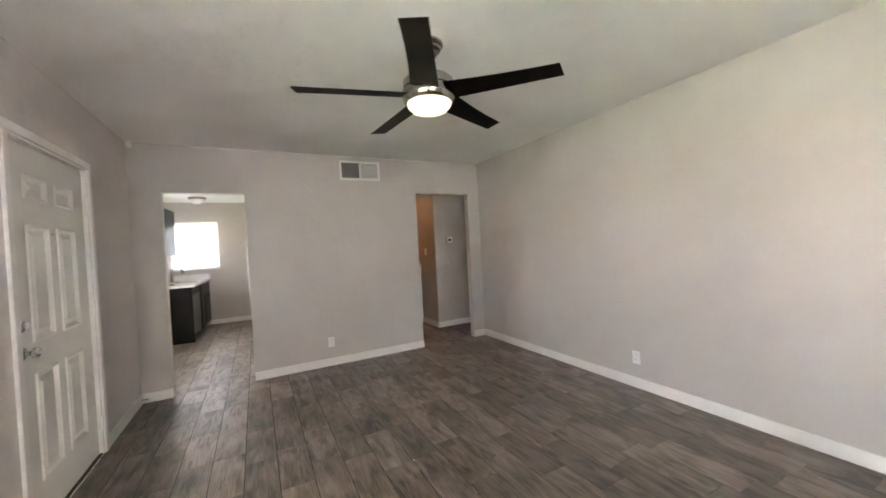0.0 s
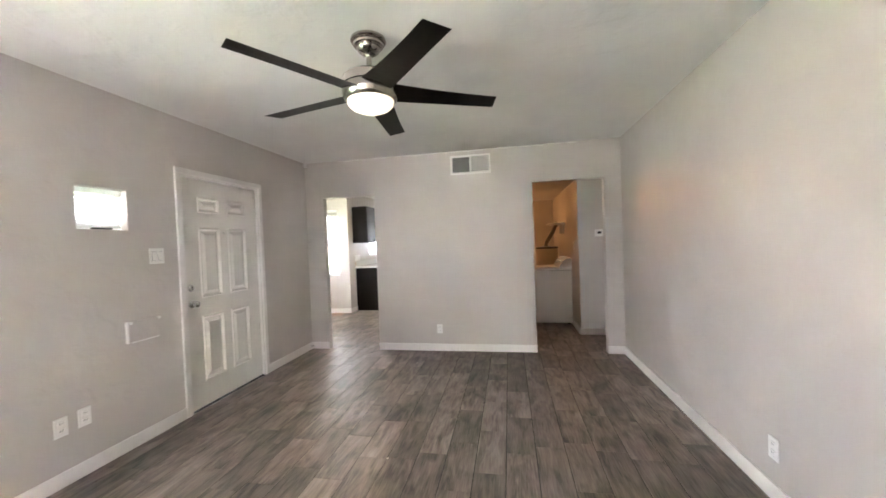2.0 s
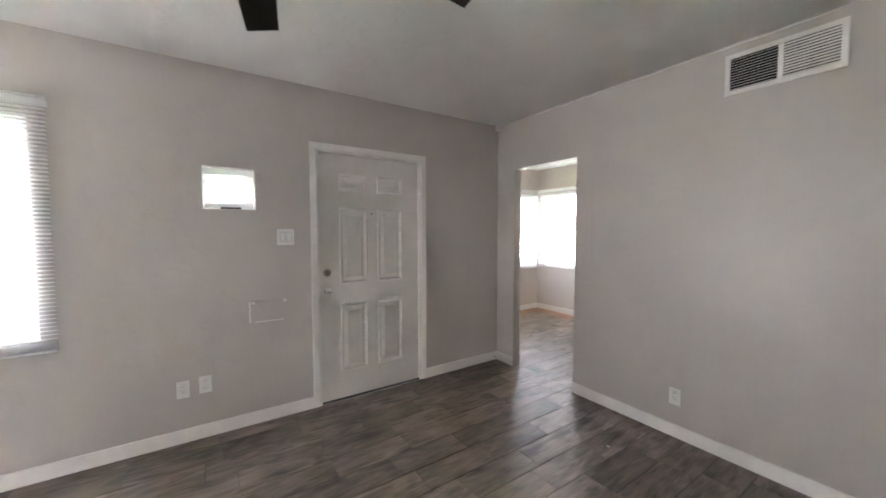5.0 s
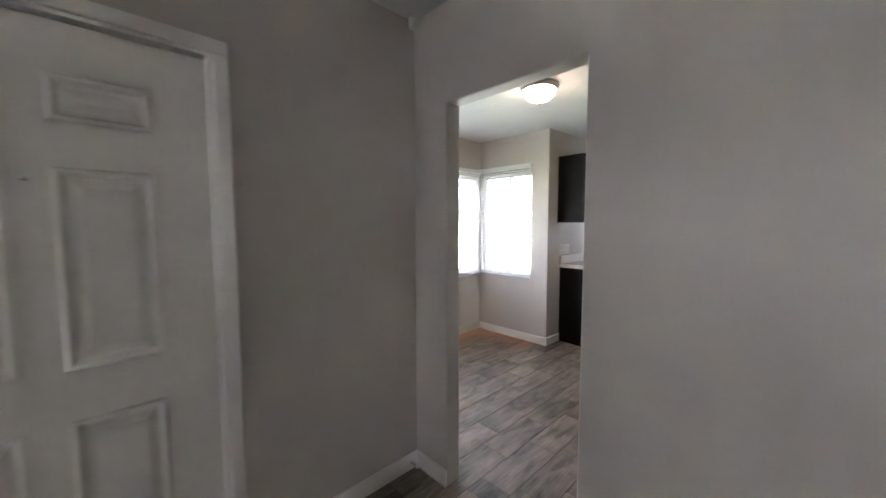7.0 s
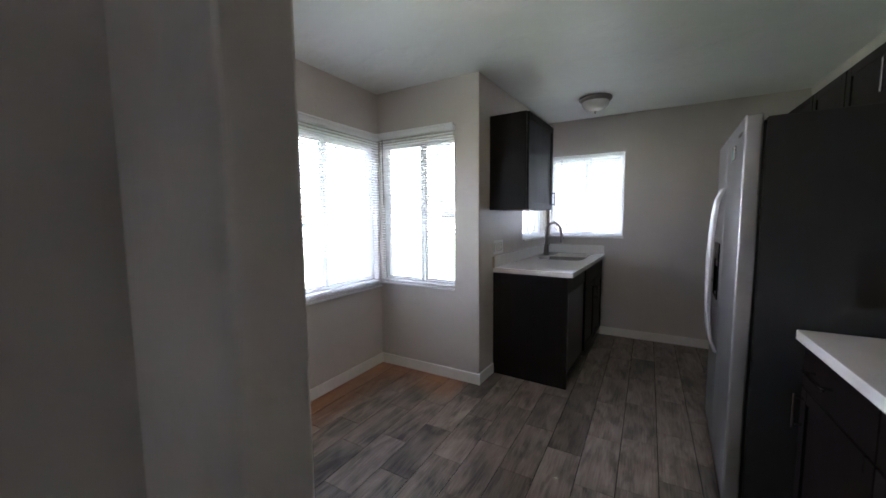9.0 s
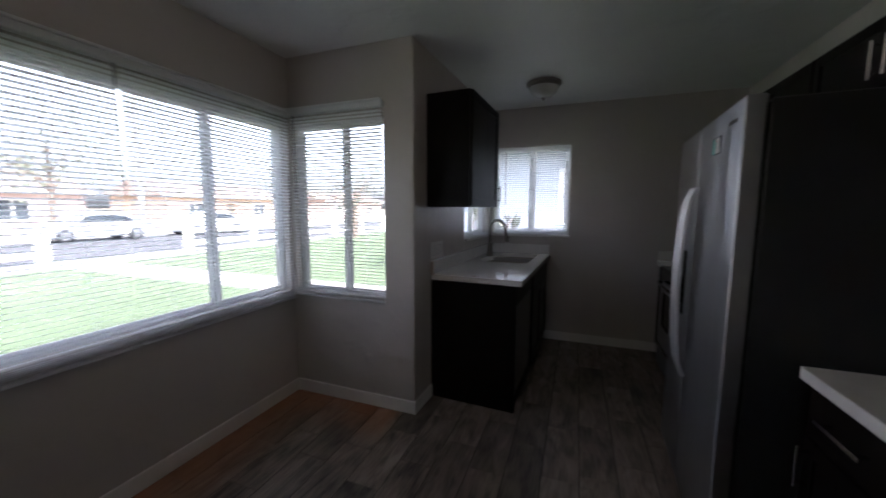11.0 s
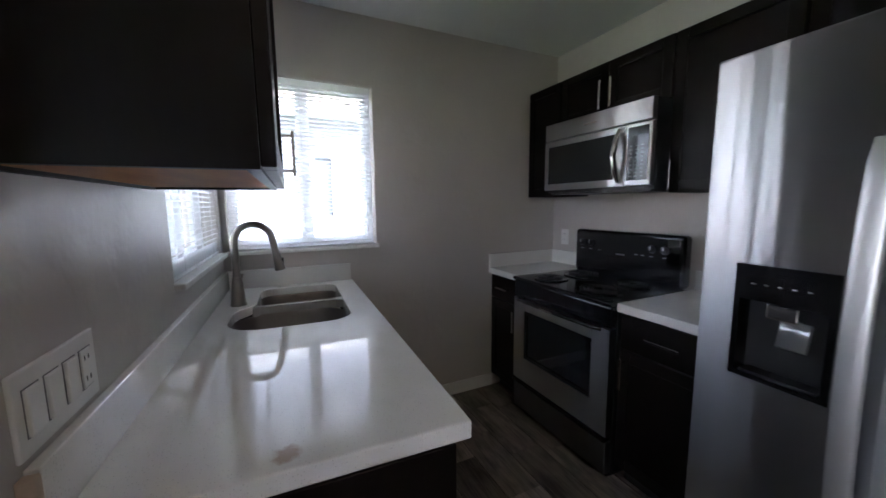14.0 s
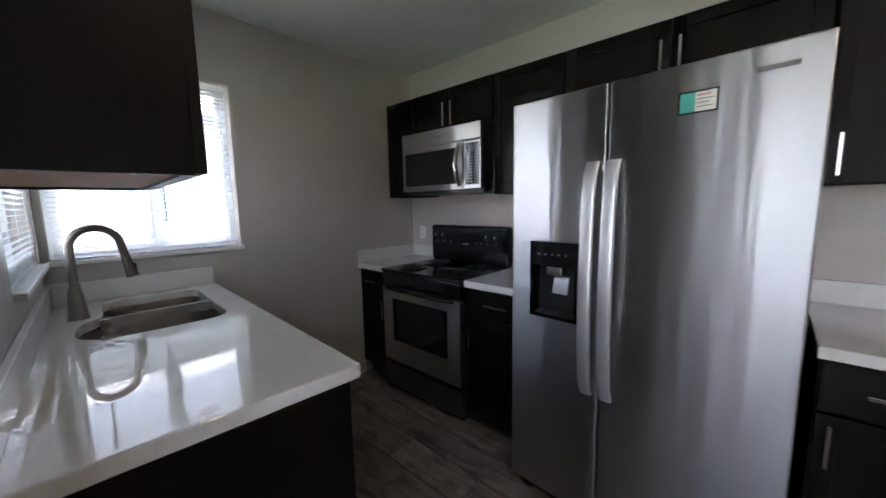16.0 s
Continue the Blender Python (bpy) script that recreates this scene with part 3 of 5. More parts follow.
# ---- doors ----
def six_panel_door(name, m, w, h, label, handle_side):
    """Local x across the door, y = 0 its room face, z up from its foot."""
    d = thing(name, label, "door", m, kind="structure")
    st, mid = 0.115 * w / 0.91, 0.10
    pw = (w - 2 * st - mid - 0.09) / 2
    xs = [(st + 0.05, st + 0.05 + pw), (w - st - 0.05 - pw, w - st - 0.05)]
    zs = [(0.215, 0.79), (0.95, 1.575), (1.71, 1.85)]
    holes = [(a, b, c * h / 2.0, e * h / 2.0) for a, b in xs for c, e in zs]
    part("door_leaf", holed(0, w, 0, h, 0.012, holes), DOORP, d)
    part("door_core", boxes((0.001, 0.012, 0.001, w - 0.001, 0.042, h - 0.001)), DOORP, d)
    for a, b, c, e in holes:
        bm = bmesh.new()
        r0 = [bm.verts.new(v) for v in ((a, 0.0, c), (b, 0.0, c), (b, 0.0, e), (a, 0.0, e))]
        def ring(i, y):
            return [bm.verts.new(v) for v in ((a + i, y, c + i), (b - i, y, c + i), (b - i, y, e - i), (a + i, y, e - i))]
        rings = [r0, ring(0.006, -0.009), ring(0.014, -0.009), ring(0.026, 0.0115), ring(0.036, 0.0115), ring(0.062, -0.003)]
        for p, q in zip(rings, rings[1:]):
            for i in range(4):
                bm.faces.new((p[i], p[(i + 1) % 4], q[(i + 1) % 4], q[i]))
        bm.faces.new(rings[-1])
        bmesh.ops.recalc_face_normals(bm, faces=bm.faces)
        part("panel", bm, DOORP, d)
    kx = 0.062 if handle_side < 0 else w - 0.062
    for z, big in ((0.925, True), (1.065, False)):
        turn = Matrix.Translation((kx, 0, z * h / 2.02)) @ pose(0, 0, 0, 90, 0, 0)
        if big:
            k = part("door_knob", lathe([(0.0, 0.0), (0.033, 0.0), (0.033, 0.006), (0.028, 0.010), (0.013, 0.014), (0.011, 0.03), (0.016, 0.036), (0.026, 0.042), (0.029, 0.052), (0.026, 0.062), (0.015, 0.069), (0, 0.07)], 28, turn), CHROME, d, "satin chrome knob", True)
        else:
            k = part("deadbolt", lathe([(0.0, 0.0), (0.031, 0.0), (0.031, 0.008), (0.026, 0.014), (0.0, 0.016)], 28, turn), CHROME, d, "satin chrome deadbolt", True)
            part("thumb_turn", boxes((kx - 0.005, -0.032, z * h / 2.02 - 0.018, kx + 0.005, -0.014, z * h / 2.02 + 0.018), bev=0.003, seg=2), CHROME, k)
    hx = w + 0.002 if handle_side < 0 else -0.002
    lo, hi = (hx - 0.003, hx + 0.015) if handle_side < 0 else (hx - 0.015, hx + 0.003)
    for z in (0.21, 1.03, 1.765):
        part("hinge", tube([(hx, -0.027, z - 0.05), (hx, -0.027, z + 0.05)], 0.008, 10), TRIM, d)
        part("hinge_leaf", boxes((lo, -0.0275, z - 0.048, hi, 0.004, z + 0.048), bev=0.001), TRIM, d)
    return d


fd = six_panel_door("door_1", W_ @ pose(2.852, 0.020, 0.012), 0.904, 2.004, "closed white six-panel front door", -1)
part("peephole", lathe([(0, 0), (0.009, 0), (0.009, 0.004), (0.005, 0.006), (0, 0.006)], 16, pose(0.446, 0, 1.54, 90)), CHROME, fd, "small chrome peephole")


def casing(name, m, u0, u1, h, w=0.05, t=0.018):
    c = thing(name, "white painted door casing, worn at the corners", "door trim", m, kind="structure")
    for a, b, z0, z1 in ((u0 - w, u0, 0, h), (u1, u1 + w, 0, h), (u0 - w, u1 + w, h, h + w)):
        part("casing_board", boxes((a, -t, z0, b, 0.0, z1), bev=0.005, seg=2), TRIM, c)
    for a, b, z0, z1 in ((u0, u0 + 0.018, 0, h - 0.002), (u1 - 0.018, u1, 0, h - 0.002), (u0, u1, h - 0.012, h)):
        part("jamb", boxes((a, -0.004, z0, b, 0.14, z1)), TRIM, c)
    # dark strip and sheet colour in the shade under and behind the door
    part("threshold", boxes((u0, 0.0, 0, u1, 0.14, 0.011)), GAP_SHADE, c, "dark strip standing in for the shaded gap under the door")
    part("backing", boxes((u0, 0.066, 0, u1, 0.14, h)), GAP_SHADE, c)
    return c


casing("trim_front_door", W_, 2.835, 3.772, 2.038)
hd = six_panel_door("door_2", pose(1.55, 8.378, 0.012), 0.76, 2.0, "closed white panel door behind the laundry", 1)


# ---- wall plates, vent, small fixtures ----
def outlet(m, label, group="white wall outlets"):
    o = thing("wall_outlet", label, "electrical outlet", m, group=group)
    part("cover_plate", boxes((-0.036, -0.0065, -0.058, 0.036, 0, 0.058), bev=0.003, seg=2), PLASTIC, o)
    for z in (-0.022, 0.022):
        r = part("receptacle", boxes((-0.017, -0.0095, z - 0.0155, 0.017, -0.0064, z + 0.0155), bev=0.003, seg=2), PLASTIC, o)
        for x, hh in ((-0.0065, 0.005), (0.0065, 0.004)):
            part("slot", boxes((x - 0.0011, -0.0101, z - hh + 0.002, x + 0.0011, -0.0094, z + hh + 0.002)), GAP_SHADE, r)
    return o


def switch_plate(m, gangs, label, kinds):
    w = 0.036 + 0.023 * (gangs - 1)
    s = thing("light_switch", label, "light switch", m)
    part("cover_plate", boxes((-w, -0.0065, -0.06, w, 0, 0.06), bev=0.003, seg=2), PLASTIC, s)
    for i, k in enumerate(kinds):
        x = (i - (gangs - 1) / 2) * 0.046
        # grey plate that draws the shadow line round the rocker
        part("rocker_shadow", boxes((x - 0.0182, -0.0072, -0.0347, x + 0.0182, -0.0064, 0.0347)), WAND, s)
        if k == "rocker":
            part("rocker", boxes((x - 0.0165, -0.0125, -0.033, x + 0.0165, -0.006, 0.033), bev=0.002, seg=2), PLASTIC, s)
        else:
            part("receptacle", boxes((x - 0.0165, -0.009, -0.033, x + 0.0165, -0.006, 0.033), bev=0.002), PLASTIC, s)
            for z in (-0.018, 0.018):
                for xx in (-0.006, 0.006):
                    part("slot", boxes((x + xx - 0.001, -0.0096, z - 0.004, x + xx + 0.001, -0.0089, z + 0.004)), GAP_SHADE, s)
    return s


outlet(W_ @ pose(1.955, 0, 0.360), "white duplex outlet low on the greige wall")
outlet(W_ @ pose(2.078, 0, 0.367), "white duplex outlet beside another, low on the greige wall")
outlet(N_ @ pose(0.968, 0, 0.280), "white duplex outlet between the two doorways")
outlet(pose(EX, 2.36, 0.270, 0, 0, -90), "white duplex outlet on the long bare wall")
outlet(pose(KE, 8.83, 1.12, 0, 0, -90), "white outlet above the corner counter")
switch_plate(W_ @ pose(2.606, 0, 1.360), 2, "white double rocker switch beside the front door", ("rocker", "rocker"))
switch_plate(GAL @ pose(0.374, 0, 1.105), 4, "white switch and outlet plate above the sink counter", ("rocker", "rocker", "rocker", "outlet"))
pp = thing("painted_over_panel", "painted-over wall cover plate with chipped white corners", "wall panel", W_ @ pose(2.355, 0, 0.752))
part("plate", boxes((0.006, -0.019, 0.001, 0.237, 0, 0.143), bev=0.004, seg=2), WALL, pp)
part("rim", boxes((-0.006, -0.022, -0.004, 0.006, 0, 0.149), bev=0.002), TRIM, pp, "scuffed white edge")
part("side", boxes((0.237, -0.014, -0.004, 0.247, 0, 0.149), (0.006, -0.011, 0.143, 0.237, 0, 0.149), bev=0.002), WALL, pp)
part("loose_edge", boxes((0.03, -0.022, -0.006, 0.22, -0.006, 0.001), bev=0.001), TRIM, pp, "chipped white lower edge")
for x in (0.012, 0.222):
    part("clip", boxes((x, -0.023, 0.128, x + 0.022, -0.006, 0.148), bev=0.003), TRIM, pp, "chipped white clip")

vent = thing("air_vent", "white metal return air grille high on the wall", "air vent", N_ @ pose(1.181, 0, 2.208))
part("frame", boxes((0, -0.012, 0, 0.498, 0, 0.026), (0, -0.012, 0.21, 0.498, 0, 0.236), (0, -0.012, 0.026, 0.026, 0, 0.21), (0.472, -0.012, 0.026, 0.498, 0, 0.21), (0.238, -0.011, 0.026, 0.262, 0, 0.21), bev=0.002), TRIM, vent)
# dark sheet put in for the shade behind the grille's slats
part("backing", boxes((0.02, -0.0025, 0.02, 0.478, -0.0005, 0.216)), GAP_SHADE, vent)
for side in (0, 1):
    for i in range(12):
        z = 0.032 + i * 0.0152
        part("slat", box(bmesh.new(), 0.027 + 0.236 * side, -0.0008, -0.0052, 0.237 + 0.234 * side, 0.0008, 0.0052, m=pose(0, -0.0065, z, -62 if side == 0 else 42)), TRIM, vent)
latch = thing("window_latch", "short black strip on the sill of the small window", "latch", W_ @ pose(2.20, 0.02, 1.556))
part("strip", boxes((0, 0, 0.001, 0.125, 0.02, 0.014), bev=0.002), BLACKP, latch)
rnd_bead = random.Random(12)
bead = thing("caulk_bead", "ragged white caulk line between wall and ceiling", "caulk", pose(0, NY - 0.004, LZ - 0.006), kind="structure")
x = -0.30
while x < 2.6:
    ln = rnd_bead.uniform(0.25, 0.6)
    pts = [(x + ln * i / 6, rnd_bead.uniform(-0.004, 0.002), rnd_bead.uniform(-0.012, 0.002)) for i in range(7)]
    part("bead", tube(pts, 0.004, 6, radii=[0.001, 0.004, 0.005, 0.003, 0.006, 0.004, 0.001]), TRIM, bead)
    x += ln + rnd_bead.choice((0.02, 0.05, 0.3))
stop = thing("door_stop", "small metal door stop on the baseboard", "door stop", pose(WX + 0.014, NY - 0.06, 0.05))
part("spring", tube([(0, 0, 0), (0.05, 0.0, 0)], 0.006, 8), CHROME, stop)
part("tip", tube([(0.05, 0, 0), (0.065, 0, 0)], 0.009, 8), PLASTIC, stop)
sensor = thing("alarm_sensor", "small white sensor in the ceiling corner", "sensor", pose(WX + 0.035, NY - 0.03, LZ - 0.062))
part("housing", boxes((-0.02, -0.025, 0, 0.02, 0.025, 0.06), bev=0.008, seg=2), PLASTIC, sensor)
thermo = thing("thermostat", "small beige thermostat with a dark display", "thermostat", pose(3.10, 5.58, 1.425))
part("housing", boxes((-0.055, -0.022, -0.05, 0.055, 0, 0.05), bev=0.006, seg=2), PLASTIC, thermo)
part("display", boxes((-0.022, -0.0235, -0.012, 0.028, -0.0215, 0.02)), BLACKP, thermo, "dark display")
switch_plate(pose(2.83, 5.95, 1.25, 0, 0, -90), 1, "white single switch on the laundry wall", ("rocker",))


# ---- lamps ----
def fan():
    f = thing("ceiling_fan", "brushed nickel ceiling fan with five dark blades and a lit bowl", "ceiling fan", Matrix.Translation((1.152, 2.165, LZ - 0.002)) @ Matrix.Diagonal((1.12, 1.12, 0.885, 1.0)) @ Matrix.Translation((0, 0, -CZ)))
    part("canopy", lathe([(0.0, CZ), (0.078, CZ), (0.084, CZ - 0.005), (0.085, CZ - 0.020), (0.080, CZ - 0.026), (0.070, CZ - 0.028), (0.070, CZ - 0.031), (0.073, CZ - 0.036), (0.071, CZ - 0.047), (0.064, CZ - 0.052), (0.055, CZ - 0.054), (0.055, CZ - 0.057), (0.057, CZ - 0.063), (0.050, CZ - 0.080), (0.036, CZ - 0.093), (0.024, CZ - 0.096), (0, CZ - 0.096)], 40), FANMETAL, f, smooth=True)
    part("downrod", tube([(0, 0, 2.24), (0, 0, 2.39)], 0.0135, 14), FANMETAL, f, smooth=True)
    part("motor_housing", lathe([(0.0, 2.262), (0.05, 2.262), (0.085, 2.256), (0.118, 2.238), (0.128, 2.226), (0.129, 2.178), (0.0, 2.178)], 40), FANMETAL, f, smooth=True)
    part("seam", lathe([(0.0, 2.1765), (0.126, 2.1765), (0.126, 2.170), (0, 2.170)], 40), GAP_SHADE, f)
    part("light_ring", lathe([(0.0, 2.1695), (0.131, 2.1695), (0.134, 2.158), (0.134, 2.128), (0.127, 2.098), (0.117, 2.086), (0.112, 2.086), (0.112, 2.095)], 40), FANMETAL, f, smooth=True)
    part("light_bowl", lathe([(0.113, 2.088), (0.108, 2.066), (0.092, 2.046), (0.066, 2.031), (0.034, 2.023), (0, 2.021)], 40), FANBOWL, f, "lit frosted glass bowl", True)
    keep = None
    for k in range(5):
        if keep is None:
            bm = bmesh.new()
            rows = []
            n = 14
            for i in range(n + 1):
                q = i / n
                r = 0.10 + 0.535 * q
                lead = 0.060 - 0.004 * q
                trail = -0.085 + 0.10 * (1 - (1 - q) ** 2) * 0.35
                twist = radians(16 - 6 * q)
                row = []
                for s in (0, 0.5, 1):
                    y = trail + (lead - trail) * s
                    row.append(bm.verts.new((r + (0.016 * s if i == n else 0), y * math.cos(twist), 2.140 - y * math.sin(twist) - 0.010 * q)))
                rows.append(row)
            for p, q2 in zip(rows, rows[1:]):
                for s in range(2):
                    bm.faces.new((p[s], q2[s], q2[s + 1], p[s + 1]))
            bmesh.ops.solidify(bm, geom=bm.faces[:], thickness=0.007)
            keep = mesh_of("blade", bm, BLADE)
        b = new("blade", keep)
        b.parent = f
        b.rotation_euler = (0, 0, radians(23.6 + 72 * k))
        b["label"] = "dark espresso wooden blade"
    return f


fan()


def flush_light(x, y, z, bowl, label, name="ceiling_light"):
    t = thing(name, label, "ceiling light", Matrix.Translation((x, y, z)) @ Matrix.Diagonal((0.88, 0.88, 0.88, 1.0)), group="flush ceiling lights")
    part("pan", lathe([(0.0, 0), (0.158, 0), (0.165, -0.006), (0.165, -0.022), (0.152, -0.030), (0.146, -0.044), (0.138, -0.047), (0.0, -0.047)], 40), AGED, t, smooth=False)
    part("bowl", lathe([(0.137, -0.045), (0.133, -0.066), (0.117, -0.096), (0.088, -0.122), (0.048, -0.137), (0.0, -0.141)], 40), bowl, t, smooth=True)
    part("finial", lathe([(0, -0.138), (0.012, -0.138), (0.013, -0.145), (0.008, -0.150), (0.010, -0.157), (0.006, -0.165), (0, -0.166)], 16), AGED, t, smooth=True)
    return t


flush_light(-0.764, 5.925, CZ, KITBOWL, "lit frosted bowl ceiling light with a nickel rim")
flush_light(-0.662, 8.24, CZ, FROST, "unlit frosted bowl ceiling light with a nickel rim")
flush_light(1.98, 7.25, 2.20, HALLBOWL, "lit warm bowl ceiling light over the laundry")


# ---- kitchen cabinets ----
def handle(parent, x0, z0, x1, z1, yf):
    """A flat satin bar on two posts, from (x0, z0) to (x1, z1) in front of the door face yf."""
    dx, dz = (0.006, 0) if abs(z1 - z0) > abs(x1 - x0) else (0, 0.006)
    bm = boxes((x0 - dx, yf - 0.034, z0 - dz, x1 + dx, yf - 0.026, z1 + dz), bev=0.0015)
    for q in (0.12, 0.88):
        cx, cz = x0 + (x1 - x0) * q, z0 + (z1 - z0) * q
        box(bm, cx - 0.004, yf - 0.027, cz - 0.004, cx + 0.004, yf + 0.001, cz + 0.004)
    return part("handle", bm, CHROME, parent, "satin metal bar handle")


def front(parent, x0, x1, z0, z1, y, grip=None, name="door", shaker=True):
    """A shaker front: four rails round a sunk panel, 20 mm thick; y is its back plane."""
    r = 0.052
    if shaker:
        d = part(name, boxes((x0 + r - 0.002, y - 0.011, z0 + r - 0.002, x1 - r + 0.002, y - 0.003, z1 - r + 0.002)), ESPRESSO, parent)
        for nm, a in (("stile", (x0, y - 0.02, z0, x0 + r, y, z1)), ("stile", (x1 - r, y - 0.02, z0, x1, y, z1)), ("rail", (x0 + r, y - 0.02, z0, x1 - r, y, z0 + r)), ("rail", (x0 + r, y - 0.02, z1 - r, x1 - r, y, z1))):
            part(nm, boxes(a, bev=0.0018), ESPRESSO, d)
    else:
        d = part(name, boxes((x0, y - 0.02, z0, x1, y, z1), bev=0.002), ESPRESSO, parent)
    if grip:
        handle(d, *grip, y - 0.02)
    return d


def cabinet(m, u0, u1, z0, z1, depth, fronts, label, toe=0.0, name="kitchen_cabinet", bottom=None, cat="cabinet", back=0.003, hollow=False):
    """fronts: (kind, x0, x1, z0, z1, grip) with x from the unit's own end and z from its foot."""
    c = thing(name, label, cat, m @ pose(u0, 0, z0), group="espresso kitchen cabinets")
    w, h, d = u1 - u0, z1 - z0, depth - 0.02
    if bottom:
        for name2, a in (("side_panel", (0, -d, 0, 0.017, -back, h)), ("side_panel", (w - 0.017, -d, 0, w, -back, h)), ("top_panel", (0.017, -d, h - 0.017, w - 0.017, -back, h)),
                         ("face_rail", (0.017, -d, 0, w - 0.017, -d + 0.018, 0.03)), ("back_panel", (0.017, -0.018, 0.0, w - 0.017, -back, h - 0.018))):
            part(name2, boxes(a), ESPRESSO, c)
        part("bottom_panel", boxes((0.017, -d + 0.018, 0.006, w - 0.017, -0.018, 0.016)), bottom, c, "raw wood underside" if bottom is RAWWOOD else "")
    elif hollow:
        for name2, a in (("side_panel", (0, -d, toe, 0.017, -back, h)), ("side_panel", (w - 0.017, -d, toe, w, -back, h)), ("bottom_panel", (0.017, -d, toe, w - 0.017, -back, toe + 0.017)),
                         ("face_rail", (0.017, -d, h - 0.17, w - 0.017, -d + 0.018, h)), ("back_panel", (0.017, -0.012, toe + 0.018, w - 0.017, -back, h))):
            part(name2, boxes(a), ESPRESSO, c)
    else:
        part("body", boxes((0, -d, toe, w, -back, h)), ESPRESSO, c)
    if toe:
        part("toe_kick", boxes((0.004, -d + 0.06, 0.0, w - 0.004, -back - 0.01, toe - 0.001)), BLACKP, c)
    for kind, x0, x1, a, b, grip in fronts:
        front(c, x0, x1, a, b, -d, grip, "drawer_front" if kind == "drawer" else "door", kind != "drawer")
    return c


E_ = pose(KE, 0, 0, 0, 0, -90)
TOP = 2.165
# wall units over the range side, north to south (u = -y)
cabinet(E_, -8.955, -8.622, 1.422, TOP, 0.278, [("door", 0.02, 0.329, 0.004, 0.738, None)], "dark espresso corner wall cabinet", bottom=ESPRESSO)
cabinet(E_, -8.619, -7.890, 1.874, TOP, 0.278, [("door", 0.004, 0.362, 0.004, 0.287, (0.328, 0.03, 0.328, 0.19)), ("door", 0.366, 0.725, 0.004, 0.287, (0.400, 0.03, 0.400, 0.19))], "short dark espresso double cabinet above the microwave")
cabinet(E_, -7.887, -7.423, 1.422, TOP, 0.278, [("door", 0.004, 0.460, 0.004, 0.738, (0.028, 0.02, 0.028, 0.15))], "dark espresso single-door wall cabinet beside the microwave", bottom=ESPRESSO)
cabinet(E_, -7.419, -6.435, 1.83, TOP, 0.278, [("door", 0.004, 0.484, 0.004, 0.33, (0.450, 0.09, 0.450, 0.24)), ("door", 0.489, 0.980, 0.004, 0.33, (0.524, 0.09, 0.524, 0.24))], "wide dark espresso double cabinet above the refrigerator")
cabinet(E_, -6.430, -5.30, 1.41, TOP, 0.278, [("door", 0.004, 0.563, 0.004, 0.75, (0.040, 0.03, 0.040, 0.18)), ("door", 0.567, 1.126, 0.004, 0.75, (1.09, 0.03, 1.09, 0.18))], "dark espresso double wall cabinet over the short counter", bottom=ESPRESSO)
# base units
cabinet(E_, -8.955, -8.619, 0.0, 0.873, 0.59, [("drawer", 0.006, 0.330, 0.70, 0.865, (0.10, 0.785, 0.23, 0.785)), ("door", 0.006, 0.330, 0.105, 0.692, (0.300, 0.51, 0.300, 0.66))], "narrow dark espresso base cabinet beside the range", toe=0.1)
cabinet(E_, -7.862, -7.43, 0.0, 0.873, 0.59, [("drawer", 0.005, 0.427, 0.70, 0.865, (0.14, 0.785, 0.29, 0.785)), ("door", 0.005, 0.427, 0.105, 0.692, (0.032, 0.51, 0.032, 0.66))], "dark espresso base cabinet between range and refrigerator", toe=0.1)
cabinet(E_, -6.41, -5.30, 0.0, 0.873, 0.65, [("drawer", 0.005, 0.532, 0.70, 0.865, (0.10, 0.787, 0.28, 0.787)), ("drawer", 0.537, 1.065, 0.70, 0.865, (0.73, 0.787, 0.90, 0.787)), ("door", 0.005, 0.532, 0.105, 0.692, (0.034, 0.53, 0.034, 0.67)), ("door", 0.537, 1.065, 0.105, 0.692, (1.03, 0.53, 1.03, 0.67))], "dark espresso base cabinet under the short counter", toe=0.1)
# the sink side
cabinet(GAL, 0.197, 0.868, 1.424, 2.18, 0.333, [("door", 0.004, 0.667, 0.004, 0.752, (0.633, 0.04, 0.633, 0.17))], "dark espresso wall cabinet with a raw wood underside", bottom=RAWWOOD)
cabinet(GAL, 0.915, 1.845, 0.0, 0.893, 0.638, [("drawer", 0.004, 0.926, 0.725, 0.885, None), ("door", 0.004, 0.463, 0.105, 0.718, (0.43, 0.52, 0.43, 0.66)), ("door", 0.467, 0.926, 0.105, 0.718, (0.50, 0.52, 0.50, 0.66))], "dark espresso sink base cabinet", toe=0.1, hollow=True)
ep = thing("end_panel", "black cabinet end panel under the sink counter", "cabinet panel", GAL @ pose(0.272, 0, 0), group="espresso kitchen cabinets")
part("panel", boxes((0.0, -0.628, 0.0, 0.02, -0.003, 0.893), bev=0.001), ESPRESSO, ep)
part("rail", boxes((0.02, -0.628, 0.765, 0.64, -0.59, 0.893)), ESPRESSO, ep)
dw = thing("dishwasher", "dark stainless dishwasher under the counter", "dishwasher", GAL @ pose(0.298, -0.012, 0))
part("tub", boxes((0.0, -0.57, 0.10, 0.61, -0.01, 0.755)), BLACKP, dw)
part("door", boxes((0.004, -0.612, 0.115, 0.606, -0.572, 0.755), bev=0.004, seg=2), surface("black_stainless", (0.10, 0.10, 0.105), 0.3, metal=1.0, var=0.05, fine=90), dw, "black stainless door")
part("edge_strip", boxes((0.001, -0.6165, 0.115, 0.009, -0.572, 0.755), bev=0.001), STEEL, dw, "bright steel edge")
part("toe_kick", boxes((0.004, -0.54, 0.0, 0.606, -0.05, 0.099)), BLACKP, dw)


